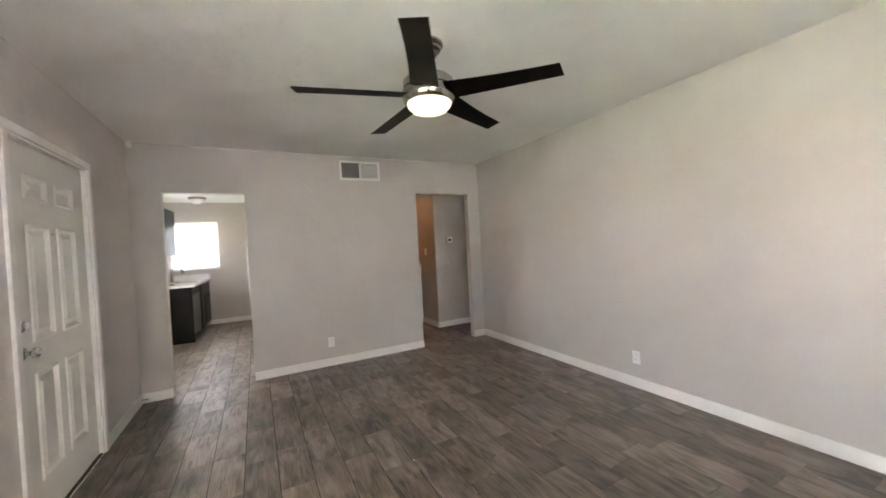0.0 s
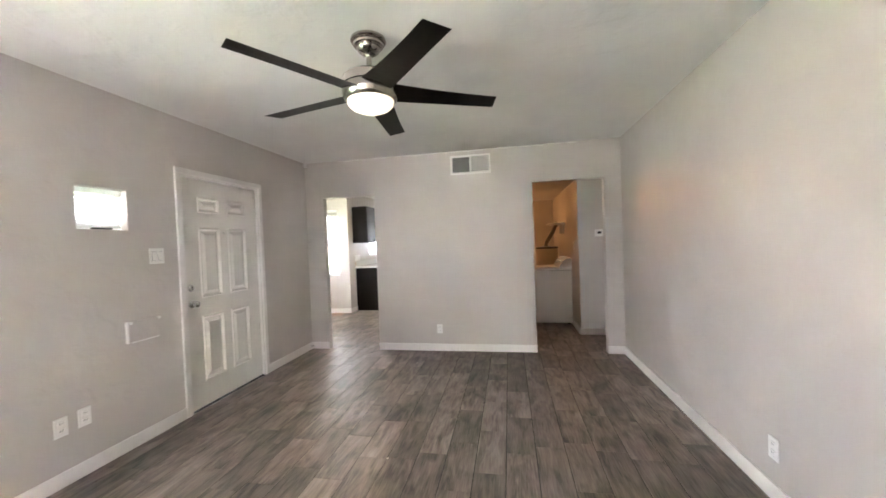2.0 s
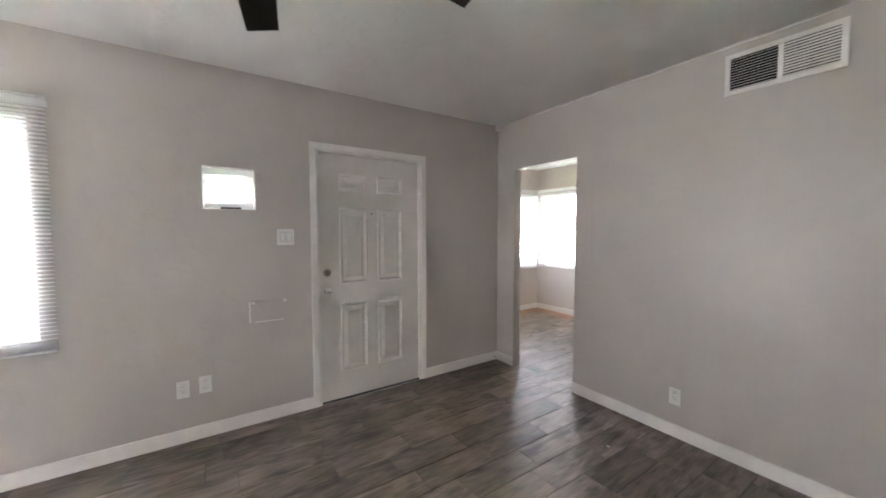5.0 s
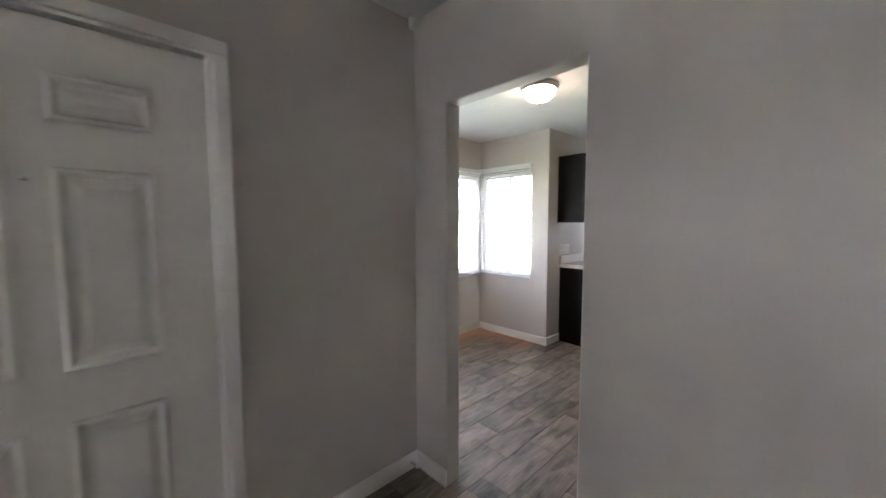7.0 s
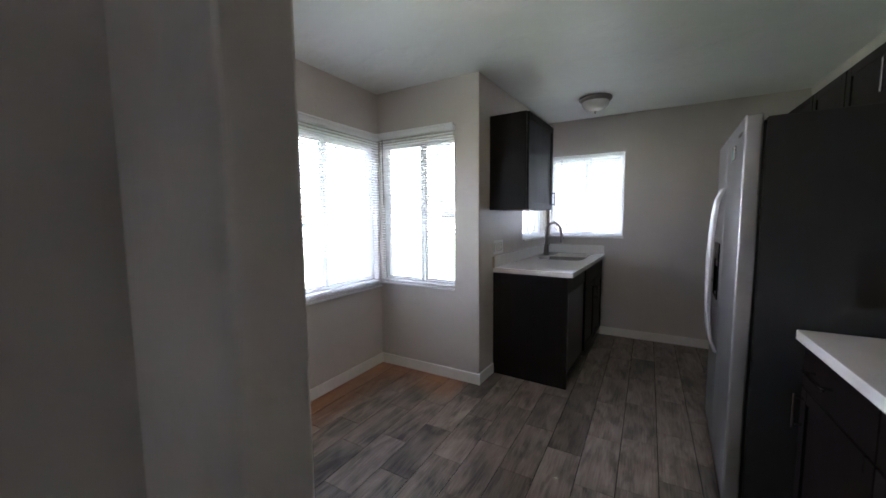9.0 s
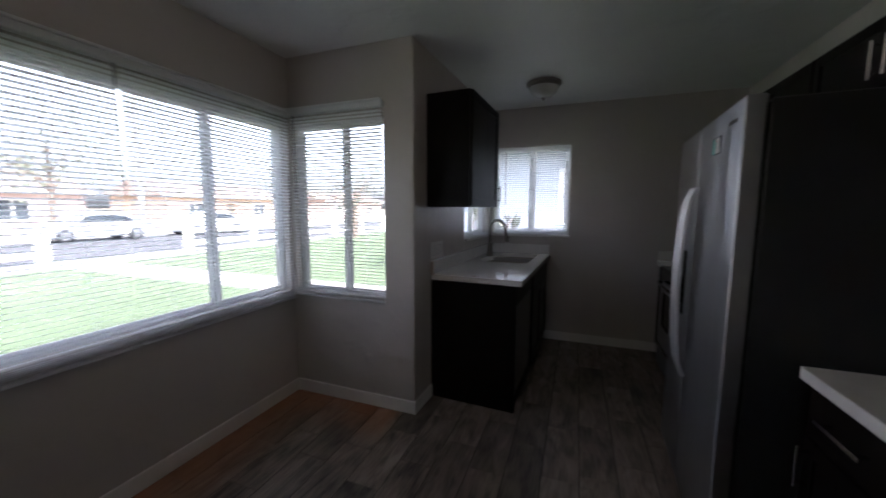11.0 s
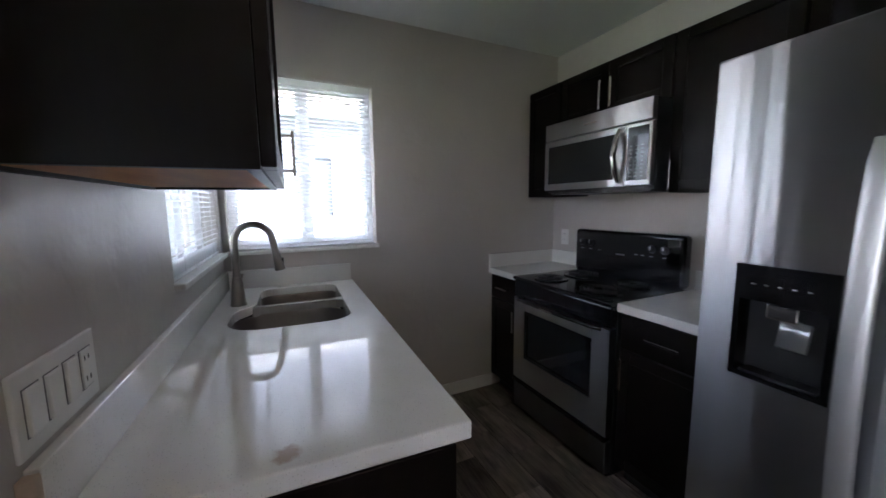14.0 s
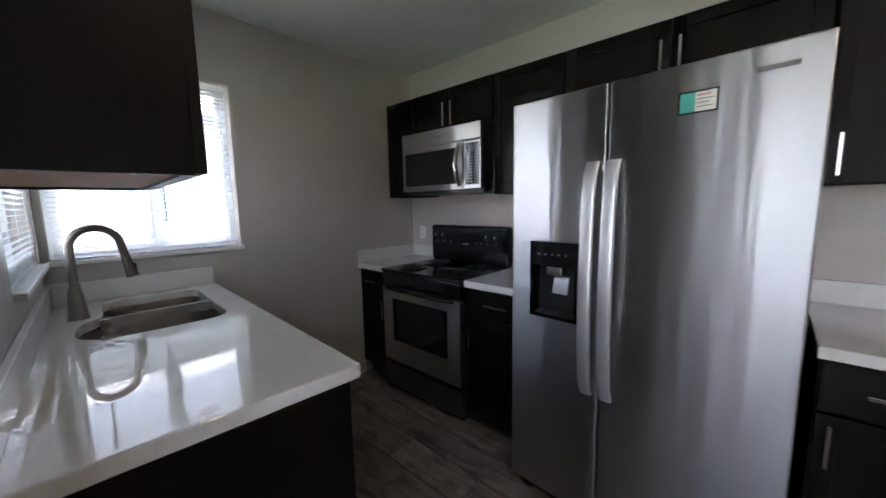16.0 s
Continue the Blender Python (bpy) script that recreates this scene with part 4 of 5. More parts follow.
# ---- worktops ----
def splash(parent, *a):
    return part("backsplash", boxes(a, bev=0.002), QUARTZ, parent)


def worktop(m, u0, u1, z, depth, label):
    t = thing("countertop", label, "countertop", m @ pose(u0, 0, z))
    part("top", boxes((0, -depth, -0.04, u1 - u0, -0.002, 0), bev=0.003, seg=2), QUARTZ, t)
    splash(t, 0, -0.021, 0.0005, u1 - u0, -0.002, 0.10)
    return t


ct = worktop(E_, -8.957, -8.616, 0.915, 0.612, "white quartz corner counter beside the range")
splash(ct, 0.001, -0.612, 0.0005, 0.02, -0.0215, 0.10)
worktop(E_, -7.866, -7.425, 0.915, 0.612, "white quartz counter between range and refrigerator")
worktop(E_, -6.418, -5.28, 0.915, 0.675, "white quartz counter south of the refrigerator")


def rounded(u0, u1, v0, v1, r, n=6):
    pts = []
    for cx, cy, a0 in ((u1 - r, v1 - r, 0), (u0 + r, v1 - r, 90), (u0 + r, v0 + r, 180), (u1 - r, v0 + r, 270)):
        pts += [(cx + r * math.cos(radians(a0 + 90 * i / n)), cy + r * math.sin(radians(a0 + 90 * i / n))) for i in range(n + 1)]
    return pts


def sink_counter():
    t = thing("countertop", "long white quartz counter with an undermount sink cutout", "countertop", GAL @ pose(0, 0, 0.935))
    u0, u1, v0, v1 = 0.274, 1.846, -0.664, -0.002
    hole = []
    for px, py, r, a0 in ((1.765, -0.552, 0.07, 270), (1.765, -0.178, 0.07, 0)):
        hole += [(px - r + r * math.cos(radians(a0 + 15 * i)), (py + r if a0 == 270 else py - r) + r * math.sin(radians(a0 + 15 * i))) for i in range(7)]
    hole += [(1.60, -0.178), (1.50, -0.178), (1.45, -0.172), (1.41, -0.150), (1.37, -0.118), (1.33, -0.104), (1.28, -0.100), (1.23, -0.100)]
    for px, py, r, a0 in ((1.07, -0.100, 0.13, 90), (1.07, -0.552, 0.09, 180)):
        hole += [(px + r + r * math.cos(radians(a0 + 15 * i)), (py - r if a0 == 90 else py + r) + r * math.sin(radians(a0 + 15 * i))) for i in range(7)]
    hole += [(1.29, -0.552), (1.42, -0.552), (1.56, -0.552)]
    cx, cy = 1.41, -0.34
    bm = bmesh.new()
    loops = {}
    outer = []
    corners = [(u1, v1), (u0, v1), (u0, v0), (u1, v0)]
    for x, y in hole:
        dx, dy = x - cx, y - cy
        k = min((u1 - cx if dx > 0 else u0 - cx) / dx if abs(dx) > 1e-6 else 9e9, (v1 - cy if dy > 0 else v0 - cy) / dy if abs(dy) > 1e-6 else 9e9)
        outer.append((cx + dx * k, cy + dy * k))
    for c in corners:
        i = min(range(len(outer)), key=lambda j: (outer[j][0] - c[0]) ** 2 + (outer[j][1] - c[1]) ** 2)
        outer[i] = c
    for z in (0.0, -0.04):
        loops[z] = ([bm.verts.new((x, y, z)) for x, y in hole], [bm.verts.new((x, y, z)) for x, y in outer])
    n = len(hole)
    for i in range(n):
        j = (i + 1) % n
        (h0, o0), (h1, o1) = loops[0.0], loops[-0.04]
        for f in ((h0[i], o0[i], o0[j], h0[j]), (h1[j], o1[j], o1[i], h1[i]), (o0[i], o1[i], o1[j], o0[j]), (h0[j], h1[j], h1[i], h0[i])):
            bm.faces.new(f)
    bmesh.ops.recalc_face_normals(bm, faces=bm.faces)
    top = part("top", bm, QUARTZ, t)
    mod = top.modifiers.new("bevel", "BEVEL")
    mod.width, mod.segments, mod.limit_method, mod.angle_limit = 0.003, 2, "ANGLE", radians(60)
    splash(t, u0, -0.021, 0.0005, u1 - 0.002, -0.002, 0.10)
    splash(t, u1 - 0.024, -0.655, 0.0005, u1 - 0.003, -0.0215, 0.10)
    part("end_block", boxes((u0 - 0.018, -0.022, -0.005, u0 - 0.001, -0.002, 0.095), bev=0.002), surface("beige_caulk", (0.55, 0.45, 0.36), 0.7, var=0.2), t, "beige unfinished end of the backsplash")
    s = thing("kitchen_sink", "double-bowl stainless undermount sink", "sink", GAL @ pose(0, 0, 0.895))
    for a, b, dep, back, rad in ((1.066, 1.418, 0.20, -0.096, 0.12), (1.442, 1.769, 0.17, -0.174, 0.08)):
        bm = bmesh.new()
        rings = []
        for ins, z in ((0.0, -0.001), (0.004, -0.02), (0.010, -dep + 0.04), (0.022, -dep + 0.012), (0.05, -dep)):
            rings.append([bm.verts.new((x, y, z)) for x, y in rounded(a + ins, b - ins, -0.556 + ins, back - ins, max(0.03, rad - ins * 0.5), 6)])
        for p, q in zip(rings, rings[1:]):
            for i in range(len(p)):
                j = (i + 1) % len(p)
                bm.faces.new((p[i], p[j], q[j], q[i]))
        bm.faces.new(rings[-1])
        bmesh.ops.recalc_face_normals(bm, faces=bm.faces)
        bowl = part("bowl", bm, SINK, s, smooth=True)
        mx = (a + b) / 2
        part("drain", lathe([(0.0, -dep + 0.002), (0.02, -dep + 0.002), (0.022, -dep + 0.005), (0.042, -dep + 0.005), (0.045, -dep + 0.0005)], 24, Matrix.Translation((mx, -0.33, 0))), CHROME, bowl)
    bm = bmesh.new()
    side = []
    for k in range(13):
        q = k / 12
        v = -0.553 + 0.388 * q
        half = 0.011 + 0.026 * max(0.0, 1 - q / 0.16) ** 2 + 0.022 * max(0.0, (q - 0.86) / 0.14) ** 2
        side.append((1.430 - half, 1.430 + half, v))
    rings = [[bm.verts.new(c) for c in ((u + 0.002, v, -0.006), (u, v, 0.033), (w, v, 0.033), (w - 0.002, v, -0.006))] for u, w, v in side]
    for p, q in zip(rings, rings[1:]):
        for i in range(4):
            bm.faces.new((p[i], p[(i + 1) % 4], q[(i + 1) % 4], q[i]))
    bm.faces.new(rings[0])
    bm.faces.new(rings[-1])
    bmesh.ops.recalc_face_normals(bm, faces=bm.faces)
    # rim coloured pale for the window's reflection on its steel
    part("divider", bm, surface("sink_rim_sheen", (0.72, 0.71, 0.69), 0.25, metal=0.6, var=0.05, fine=60, bump=0), s, "rim between the two bowls, coloured bright as if reflecting the window")
    f = thing("kitchen_faucet", "brushed nickel gooseneck pull-down faucet", "faucet", GAL @ pose(1.472, -0.106, 0.935))
    part("base", lathe([(0, 0), (0.034, 0), (0.034, 0.006), (0.031, 0.010), (0.028, 0.05), (0.023, 0.10), (0.019, 0.128), (0.0, 0.130)], 24), NICKEL, f, smooth=True)
    arc = [(0, 0, 0.12), (0, 0, 0.20), (0, 0, 0.285)]
    for i in range(1, 14):
        a = radians(180 - 12.5 * i)
        arc.append((-0.004 * i / 13, -(0.077 + 0.077 * math.cos(a)), 0.285 + 0.077 * math.sin(a)))
    arc.append((-0.006, -0.164, 0.235))
    part("neck", tube(arc, 0.0148, 18), NICKEL, f, smooth=True)
    e0, e1 = Vector(arc[-2]), Vector(arc[-1])
    d = (e1 - e0).normalized()
    part("spray_head", tube([e1 - d * 0.004, e1 + d * 0.02, e1 + d * 0.06, e1 + d * 0.085, e1 + d * 0.088], 0.015, 16, radii=[0.0155, 0.0175, 0.0205, 0.023, 0.020]), NICKEL, f, smooth=True)
    part("spray_button", boxes((-0.014, -0.196, 0.175, 0.002, -0.184, 0.205), bev=0.003), BLACKP, f, "black spray button")
    part("lever", tube([(0.02, 0, 0.075), (0.05, -0.004, 0.09), (0.085, -0.012, 0.125)], 0.006, 10), NICKEL, f, smooth=True)


sink_counter()


# ---- appliances ----
def strap(points, w, t):
    """A bowed bar with a flattened oval section along points that run upwards; w across x, t deep in y."""
    bm = bmesh.new()
    rings = []
    n = 16
    for x, y, z in points:
        ring = []
        for k in range(n):
            a = 2 * math.pi * k / n
            c, d = math.cos(a), math.sin(a)
            ring.append(bm.verts.new((x + w / 2 * math.copysign(abs(c) ** 0.45, c), y + t / 2 * math.copysign(abs(d) ** 0.55, d), z)))
        rings.append(ring)
    for p, q in zip(rings, rings[1:]):
        for i in range(n):
            bm.faces.new((p[i], p[(i + 1) % n], q[(i + 1) % n], q[i]))
    bm.faces.new(rings[0])
    bm.faces.new(rings[-1])
    bmesh.ops.recalc_face_normals(bm, faces=bm.faces)
    return bm


DISPENSER = surface("black_dispenser_plastic", (0.004, 0.004, 0.0045), 0.22, var=0.2, fine=60, bump=0, spec=0.25)
HANDLE = surface("satin_handle_steel", (0.74, 0.74, 0.75), 0.42, metal=1.0, var=0.03, fine=60, bump=0)


def refrigerator():
    r = thing("refrigerator", "stainless steel side-by-side refrigerator with a water dispenser", "refrigerator", pose(0.188, 7.406, 0, 0, 0, -92.7))
    d0 = 0.07
    part("case", boxes((0.006, d0, 0.025, 0.942, 0.80, 1.765), bev=0.004), GREYSIDE, r, "dark grey side panels")
    part("gasket", boxes((0.016, d0 - 0.012, 0.07, 0.932, d0, 1.752)), BLACKP, r)
    for x0, x1, hole in ((0.0, 0.400, [(0.100, 0.308, 0.880 - 0.06, 1.198 - 0.06)]), (0.406, 0.948, [])):
        bm = holed(x0, x1, 0, 1.72, 0.058, hole)
        dr = part("freezer_door" if hole else "fridge_door", bm, STEEL, r, "brushed stainless door")
        dr.location = (0, d0 - 0.07, 0.06)
        mod = dr.modifiers.new("bevel", "BEVEL")
        mod.width, mod.segments, mod.limit_method, mod.angle_limit = 0.007, 3, "ANGLE", radians(50)
        hx = x1 - 0.042 if hole else x0 + 0.026
        pts = []
        for i in range(17):
            q = i / 16
            pts.append((hx, -0.008 - 0.046 * math.sin(math.pi * q) ** 0.42, 0.545 + 0.905 * q))
        part("handle", strap(pts, 0.048, 0.022), HANDLE, dr, "long bowed satin steel handle", True)
        if hole:
            a, b, c, e = hole[0]
            dp = part("dispenser", holed(a - 0.004, b + 0.004, c - 0.004, e + 0.004, 0.062, [(a + 0.010, b - 0.010, c + 0.010, e - 0.095)]), DISPENSER, dr, "gloss black dispenser surround")
            dp.location = (0, -0.006, 0)
            # back coloured near-black for the shade of a deeper recess
            part("recess", boxes((a + 0.006, 0.05, c + 0.006, b - 0.006, 0.0555, e - 0.09)), GAP_SHADE, dr)
            part("spout", boxes((a + 0.072, -0.004, e - 0.138, a + 0.142, 0.046, e - 0.098), bev=0.005, seg=2), CHROME, dr, "silver ice chute")
            part("paddle", box(bmesh.new(), a + 0.090, 0.0, -0.040, a + 0.158, 0.008, 0.036, bev=0.003, m=pose(0, 0.024, e - 0.176, -14)), STEEL, dr, "silver lever paddle")
            part("drip_tray", boxes((a + 0.02, 0.0, c + 0.009, b - 0.02, 0.048, c + 0.016)), BLACKP, dr)
            for k in range(5):
                part("button_mark", boxes((a + 0.035 + 0.03 * k, -0.0075, e - 0.050, a + 0.044 + 0.03 * k, -0.0058, e - 0.047)), surface("pale_print", (0.35, 0.35, 0.35), 0.5) if k == 0 else bpy.data.materials["pale_print"], dr)
        else:
            part("badge", boxes((0.800, -0.003, 1.648, 0.885, 0.0, 1.662), bev=0.001), CHROME, dr, "small raised metal badge")
    part("kick_grille", boxes((0.02, d0 - 0.02, 0.005, 0.93, d0 + 0.05, 0.055)), BLACKP, r)
    for x in (0.04, 0.88):
        part("foot", boxes((x, d0 - 0.035, 0.0, x + 0.05, d0 + 0.03, 0.022), bev=0.004), GREYSIDE, r)
    m = thing("fridge_magnet", "teal and white card in a black frame on the refrigerator", "magnet", pose(0.188, 7.406, 0, 0, 0, -92.7) @ pose(0.616, 0, 1.626))
    part("frame", boxes((0, -0.003, 0, 0.102, -0.0002, 0.067)), BLACKP, m)
    part("teal_half", boxes((0.005, -0.0036, 0.005, 0.044, -0.0029, 0.062)), surface("teal_print", (0.10, 0.48, 0.42), 0.4, var=0.15), m, "teal panel")
    part("white_half", boxes((0.044, -0.0036, 0.005, 0.097, -0.0029, 0.062)), PLASTIC, m, "white printed panel")
    for k, (ln, mt) in enumerate(((0.036, "red_print"), (0.042, "grey_print"), (0.03, "grey_print"), (0.04, "grey_print"))):
        mat = bpy.data.materials.get(mt) or surface(mt, (0.5, 0.12, 0.1) if mt == "red_print" else (0.3, 0.3, 0.3), 0.6)
        part("print_line", boxes((0.048, -0.0041, 0.050 - 0.011 * k, 0.048 + ln, -0.0035, 0.053 - 0.011 * k)), mat, m)


refrigerator()


def coil_burner(parent, x, y, r):
    part("drip_pan", lathe([(0, 0.001), (r * 0.5, 0.001), (r * 1.08, 0.006), (r * 1.16, 0.008), (r * 1.2, 0.002)], 28, Matrix.Translation((x, y, 0.915))), BLACK, parent, smooth=True)
    pts = []
    turns = 4
    for i in range(turns * 20 + 1):
        q = i / (turns * 20)
        rr = r * (0.22 + 0.75 * q)
        pts.append((x + rr * math.cos(2 * math.pi * turns * q), y + rr * math.sin(2 * math.pi * turns * q), 0.928))
    part("coil", tube(pts, 0.0042, 6), BLACKP, parent, smooth=True)


def stove():
    s = thing("electric_range", "black and stainless electric coil range", "stove", E_ @ pose(-8.612, 0, 0))
    w, f = 0.742, -0.635
    part("body", boxes((0.002, f + 0.04, 0.03, w - 0.002, -0.03, 0.905)), BLACKP, s)
    part("cooktop", boxes((0.0, f - 0.014, 0.895, w, -0.09, 0.916), bev=0.006, seg=3), BLACK, s)
    part("control_band", boxes((0.002, f - 0.004, 0.79, w - 0.002, f + 0.045, 0.894), bev=0.01, seg=2), BLACK, s)
    door = part("oven_door", holed(0.006, w - 0.006, 0.245, 0.782, 0.05, [(0.11, w - 0.11, 0.40, 0.71)]), STEEL, s, "brushed stainless oven door")
    door.location = (0, f - 0.004, 0)
    part("oven_window", boxes((0.108, 0.004, 0.398, w - 0.108, 0.03, 0.712), bev=0.002), OVENGLASS, door, "black glass oven window")
    part("window_border", boxes((0.11, -0.002, 0.40, 0.135, 0.004, 0.71), (w - 0.135, -0.002, 0.40, w - 0.11, 0.004, 0.71), (0.135, -0.002, 0.40, w - 0.135, 0.004, 0.422), (0.135, -0.002, 0.688, w - 0.135, 0.004, 0.71), bev=0.001), BLACK, door)
    part("handle", tube([(0.06, 0.002, 0.775), (0.09, -0.035, 0.785), (0.2, -0.048, 0.788), (w / 2, -0.052, 0.788), (w - 0.2, -0.048, 0.788), (w - 0.09, -0.035, 0.785), (w - 0.06, 0.002, 0.775)], 0.011, 12), BLACK, door, "black oven handle", True)
    # chrome strip put in as a highlight on the black handle
    part("handle_glint", boxes((w / 2 - 0.05, -0.066, 0.786, w / 2 + 0.05, -0.062, 0.792)), CHROME, door)
    dr = part("drawer", boxes((0.006, f, 0.045, w - 0.006, f + 0.045, 0.212), bev=0.004, seg=2), surface("dark_stainless", (0.22, 0.22, 0.225), 0.34, metal=1.0, var=0.04, fine=60, bump=0), s, "dark stainless storage drawer")
    part("drawer_grip", boxes((0.006, f - 0.012, 0.214, w - 0.006, f + 0.03, 0.242), bev=0.008, seg=2), BLACK, dr)
    part("kick", boxes((0.03, f + 0.05, 0.0, w - 0.03, -0.05, 0.03)), BLACKP, s)
    g = part("backguard", holed(0.0, w, 0.916, 1.20, 0.07, []), BLACK, s)
    g.location = (0, -0.118, 0)
    mod = g.modifiers.new("bevel", "BEVEL")
    mod.width, mod.segments, mod.limit_method, mod.angle_limit = 0.022, 4, "ANGLE", radians(50)
    part("control_panel", boxes((0.02, -0.004, 1.04, w - 0.02, 0.001, 1.18), bev=0.002), OVENGLASS, g)
    for x in (0.075, 0.145, w - 0.175, w - 0.10):
        k = part("knob", lathe([(0, 0), (0.023, 0), (0.021, 0.012), (0.016, 0.022), (0, 0.023)], 20, pose(x, -0.004, 1.115, 90)), BLACKP, g, smooth=True)
        part("pointer", boxes((x - 0.002, -0.029, 1.115, x + 0.002, -0.026, 1.133)), PLASTIC, k)
    pp2 = bpy.data.materials["pale_print"]
    part("clock", boxes((0.30, -0.006, 1.095, 0.43, -0.0035, 1.135)), BLACK, g)
    part("badge", boxes((0.335, -0.006, 1.058, 0.395, -0.0035, 1.066)), pp2, g)
    for x in (0.06, 0.13, 0.20, 0.46, 0.50, w - 0.19, w - 0.115):
        part("print_mark", boxes((x, -0.0055, 1.072, x + 0.022, -0.0038, 1.076)), pp2, g)
    for x, y, r in ((0.19, f + 0.13, 0.085), (w - 0.2, f + 0.14, 0.105), (0.2, -0.24, 0.105), (w - 0.19, -0.24, 0.085)):
        coil_burner(s, x, y, r)


stove()


def microwave():
    m = thing("microwave", "stainless over-the-range microwave with a bowed handle", "microwave", E_ @ pose(-8.614, 0, 1.44))
    w, f, h = 0.724, -0.392, 0.43
    part("case", boxes((0.0, f + 0.02, 0.0, w, -0.003, h - 0.004)), BLACKP, m)
    part("vent_panel", boxes((0.0, f - 0.012, h - 0.105, w, f + 0.02, h - 0.004), bev=0.004, seg=2), STEEL, m, "stainless vent panel")
    part("badge", boxes((0.31, f - 0.014, h - 0.06, 0.40, f - 0.0115, h - 0.05)), CHROME, m)
    dw_ = 0.582
    door = part("door", holed(0.0, dw_, 0.02, h - 0.112, 0.03, [(0.026, dw_ - 0.062, 0.056, h - 0.143)]), STEEL, m, "stainless door")
    door.location = (0, f - 0.012, 0)
    part("door_glass", boxes((0.024, 0.004, 0.054, dw_ - 0.060, 0.02, h - 0.141)), OVENGLASS, door, "black mesh glass")
    part("handle", tube([(dw_ - 0.028, -0.002, 0.045), (dw_ - 0.028, -0.03, 0.09), (dw_ - 0.028, -0.048, 0.17), (dw_ - 0.028, -0.03, 0.25), (dw_ - 0.028, -0.002, 0.30)], 0.013, 14, flat=1.4), CHROME, door, "bowed satin handle", True)
    cp = part("control_panel", boxes((dw_ + 0.003, f - 0.012, 0.02, w, f + 0.02, h - 0.112), bev=0.003), STEEL, m)
    part("keypad", boxes((dw_ + 0.017, f - 0.0145, 0.045, w - 0.014, f - 0.0115, h - 0.128)), OVENGLASS, cp, "black keypad")
    part("display", boxes((dw_ + 0.024, f - 0.0152, h - 0.172, w - 0.021, f - 0.0144, h - 0.142)), BLACK, cp)
    pm = bpy.data.materials["pale_print"]
    for i in range(9):
        for k in range(3):
            part("key", boxes((dw_ + 0.032 + 0.030 * k, f - 0.0151, 0.062 + 0.0185 * i, dw_ + 0.044 + 0.030 * k, f - 0.0144, 0.066 + 0.0185 * i)), pm, cp)
    part("lower_grille", boxes((0.02, f + 0.03, -0.008, w - 0.02, -0.02, -0.0005)), BLACKP, m)


microwave()


def washer(x, y, label):
    """Faces west; its console stands along the east edge."""
    w = thing("washing_machine", label, "washing machine", pose(x, y, 0))
    part("cabinet", boxes((0, 0, 0.03, 0.655, 0.68, 0.855), bev=0.008, seg=2), WASHER, w)
    part("top", boxes((-0.006, -0.006, 0.862, 0.66, 0.686, 0.895), bev=0.01, seg=3), WASHER, w)
    part("lid", boxes((0.05, 0.07, 0.8955, 0.44, 0.61, 0.91), bev=0.006, seg=2), WASHER, w)
    bm = bmesh.new()
    prof = [(0.46, 0.896), (0.49, 0.955), (0.53, 1.01), (0.58, 1.045), (0.64, 1.05), (0.658, 1.03), (0.658, 0.896)]
    a = [bm.verts.new((px, 0.0, pz)) for px, pz in prof]
    b = [bm.verts.new((px, 0.68, pz)) for px, pz in prof]
    for i in range(len(prof)):
        j = (i + 1) % len(prof)
        bm.faces.new((a[i], a[j], b[j], b[i]))
    bm.faces.new(a)
    bm.faces.new(b)
    bmesh.ops.recalc_face_normals(bm, faces=bm.faces)
    con = part("console", bm, WASHER, w)
    for yy in (0.18, 0.34, 0.5):
        part("knob", lathe([(0, 0), (0.026, 0), (0.022, 0.02), (0, 0.022)], 20, pose(0.508, yy, 0.985, 0, -48, 0)), PLASTIC, con, smooth=True)
    for fx in (0.04, 0.58):
        for fy in (0.04, 0.6):
            part("foot", boxes((fx, fy, 0, fx + 0.035, fy + 0.035, 0.03)), BLACKP, w)
    return w


washer(2.165, 6.16, "white top-load washing machine in the laundry alcove")
ub = thing("water_heater", "squat beige water heater with a dark top behind the washer", "water heater", pose(2.56, 7.18, 0))
part("tank", lathe([(0, 0), (0.19, 0), (0.195, 0.02), (0.195, 1.16), (0.185, 1.18), (0, 1.18)], 36), surface("beige_enamel", (0.55, 0.48, 0.40), 0.4, var=0.08), ub)
part("cap", lathe([(0, 1.181), (0.20, 1.181), (0.20, 1.205), (0.17, 1.22), (0, 1.225)], 36), BLACKP, ub, "dark top cap")
part("pipe", tube([(-0.02, 0.02, 1.2), (0.0, 0.02, 1.30), (0.09, 0.04, 1.44), (0.17, 0.07, 1.60), (0.20, 0.08, 1.66)], 0.036, 14), surface("dark_flue_metal", (0.10, 0.085, 0.07), 0.5, metal=0.6, var=0.2), ub, "dull dark flue pipe", True)
ws = thing("wall_shelf", "small white bracket shelf on the laundry wall", "shelf", pose(2.60, 6.75, 1.62))
part("board", boxes((0.0, 0.0, 0.0, 0.228, 0.7, 0.02), bev=0.002), TRIM, ws)
for y in (0.12, 0.56):
    part("bracket", boxes((0.03, y, -0.018, 0.228, y + 0.02, -0.001), (0.21, y, -0.18, 0.228, y + 0.02, -0.018)), TRIM, ws)


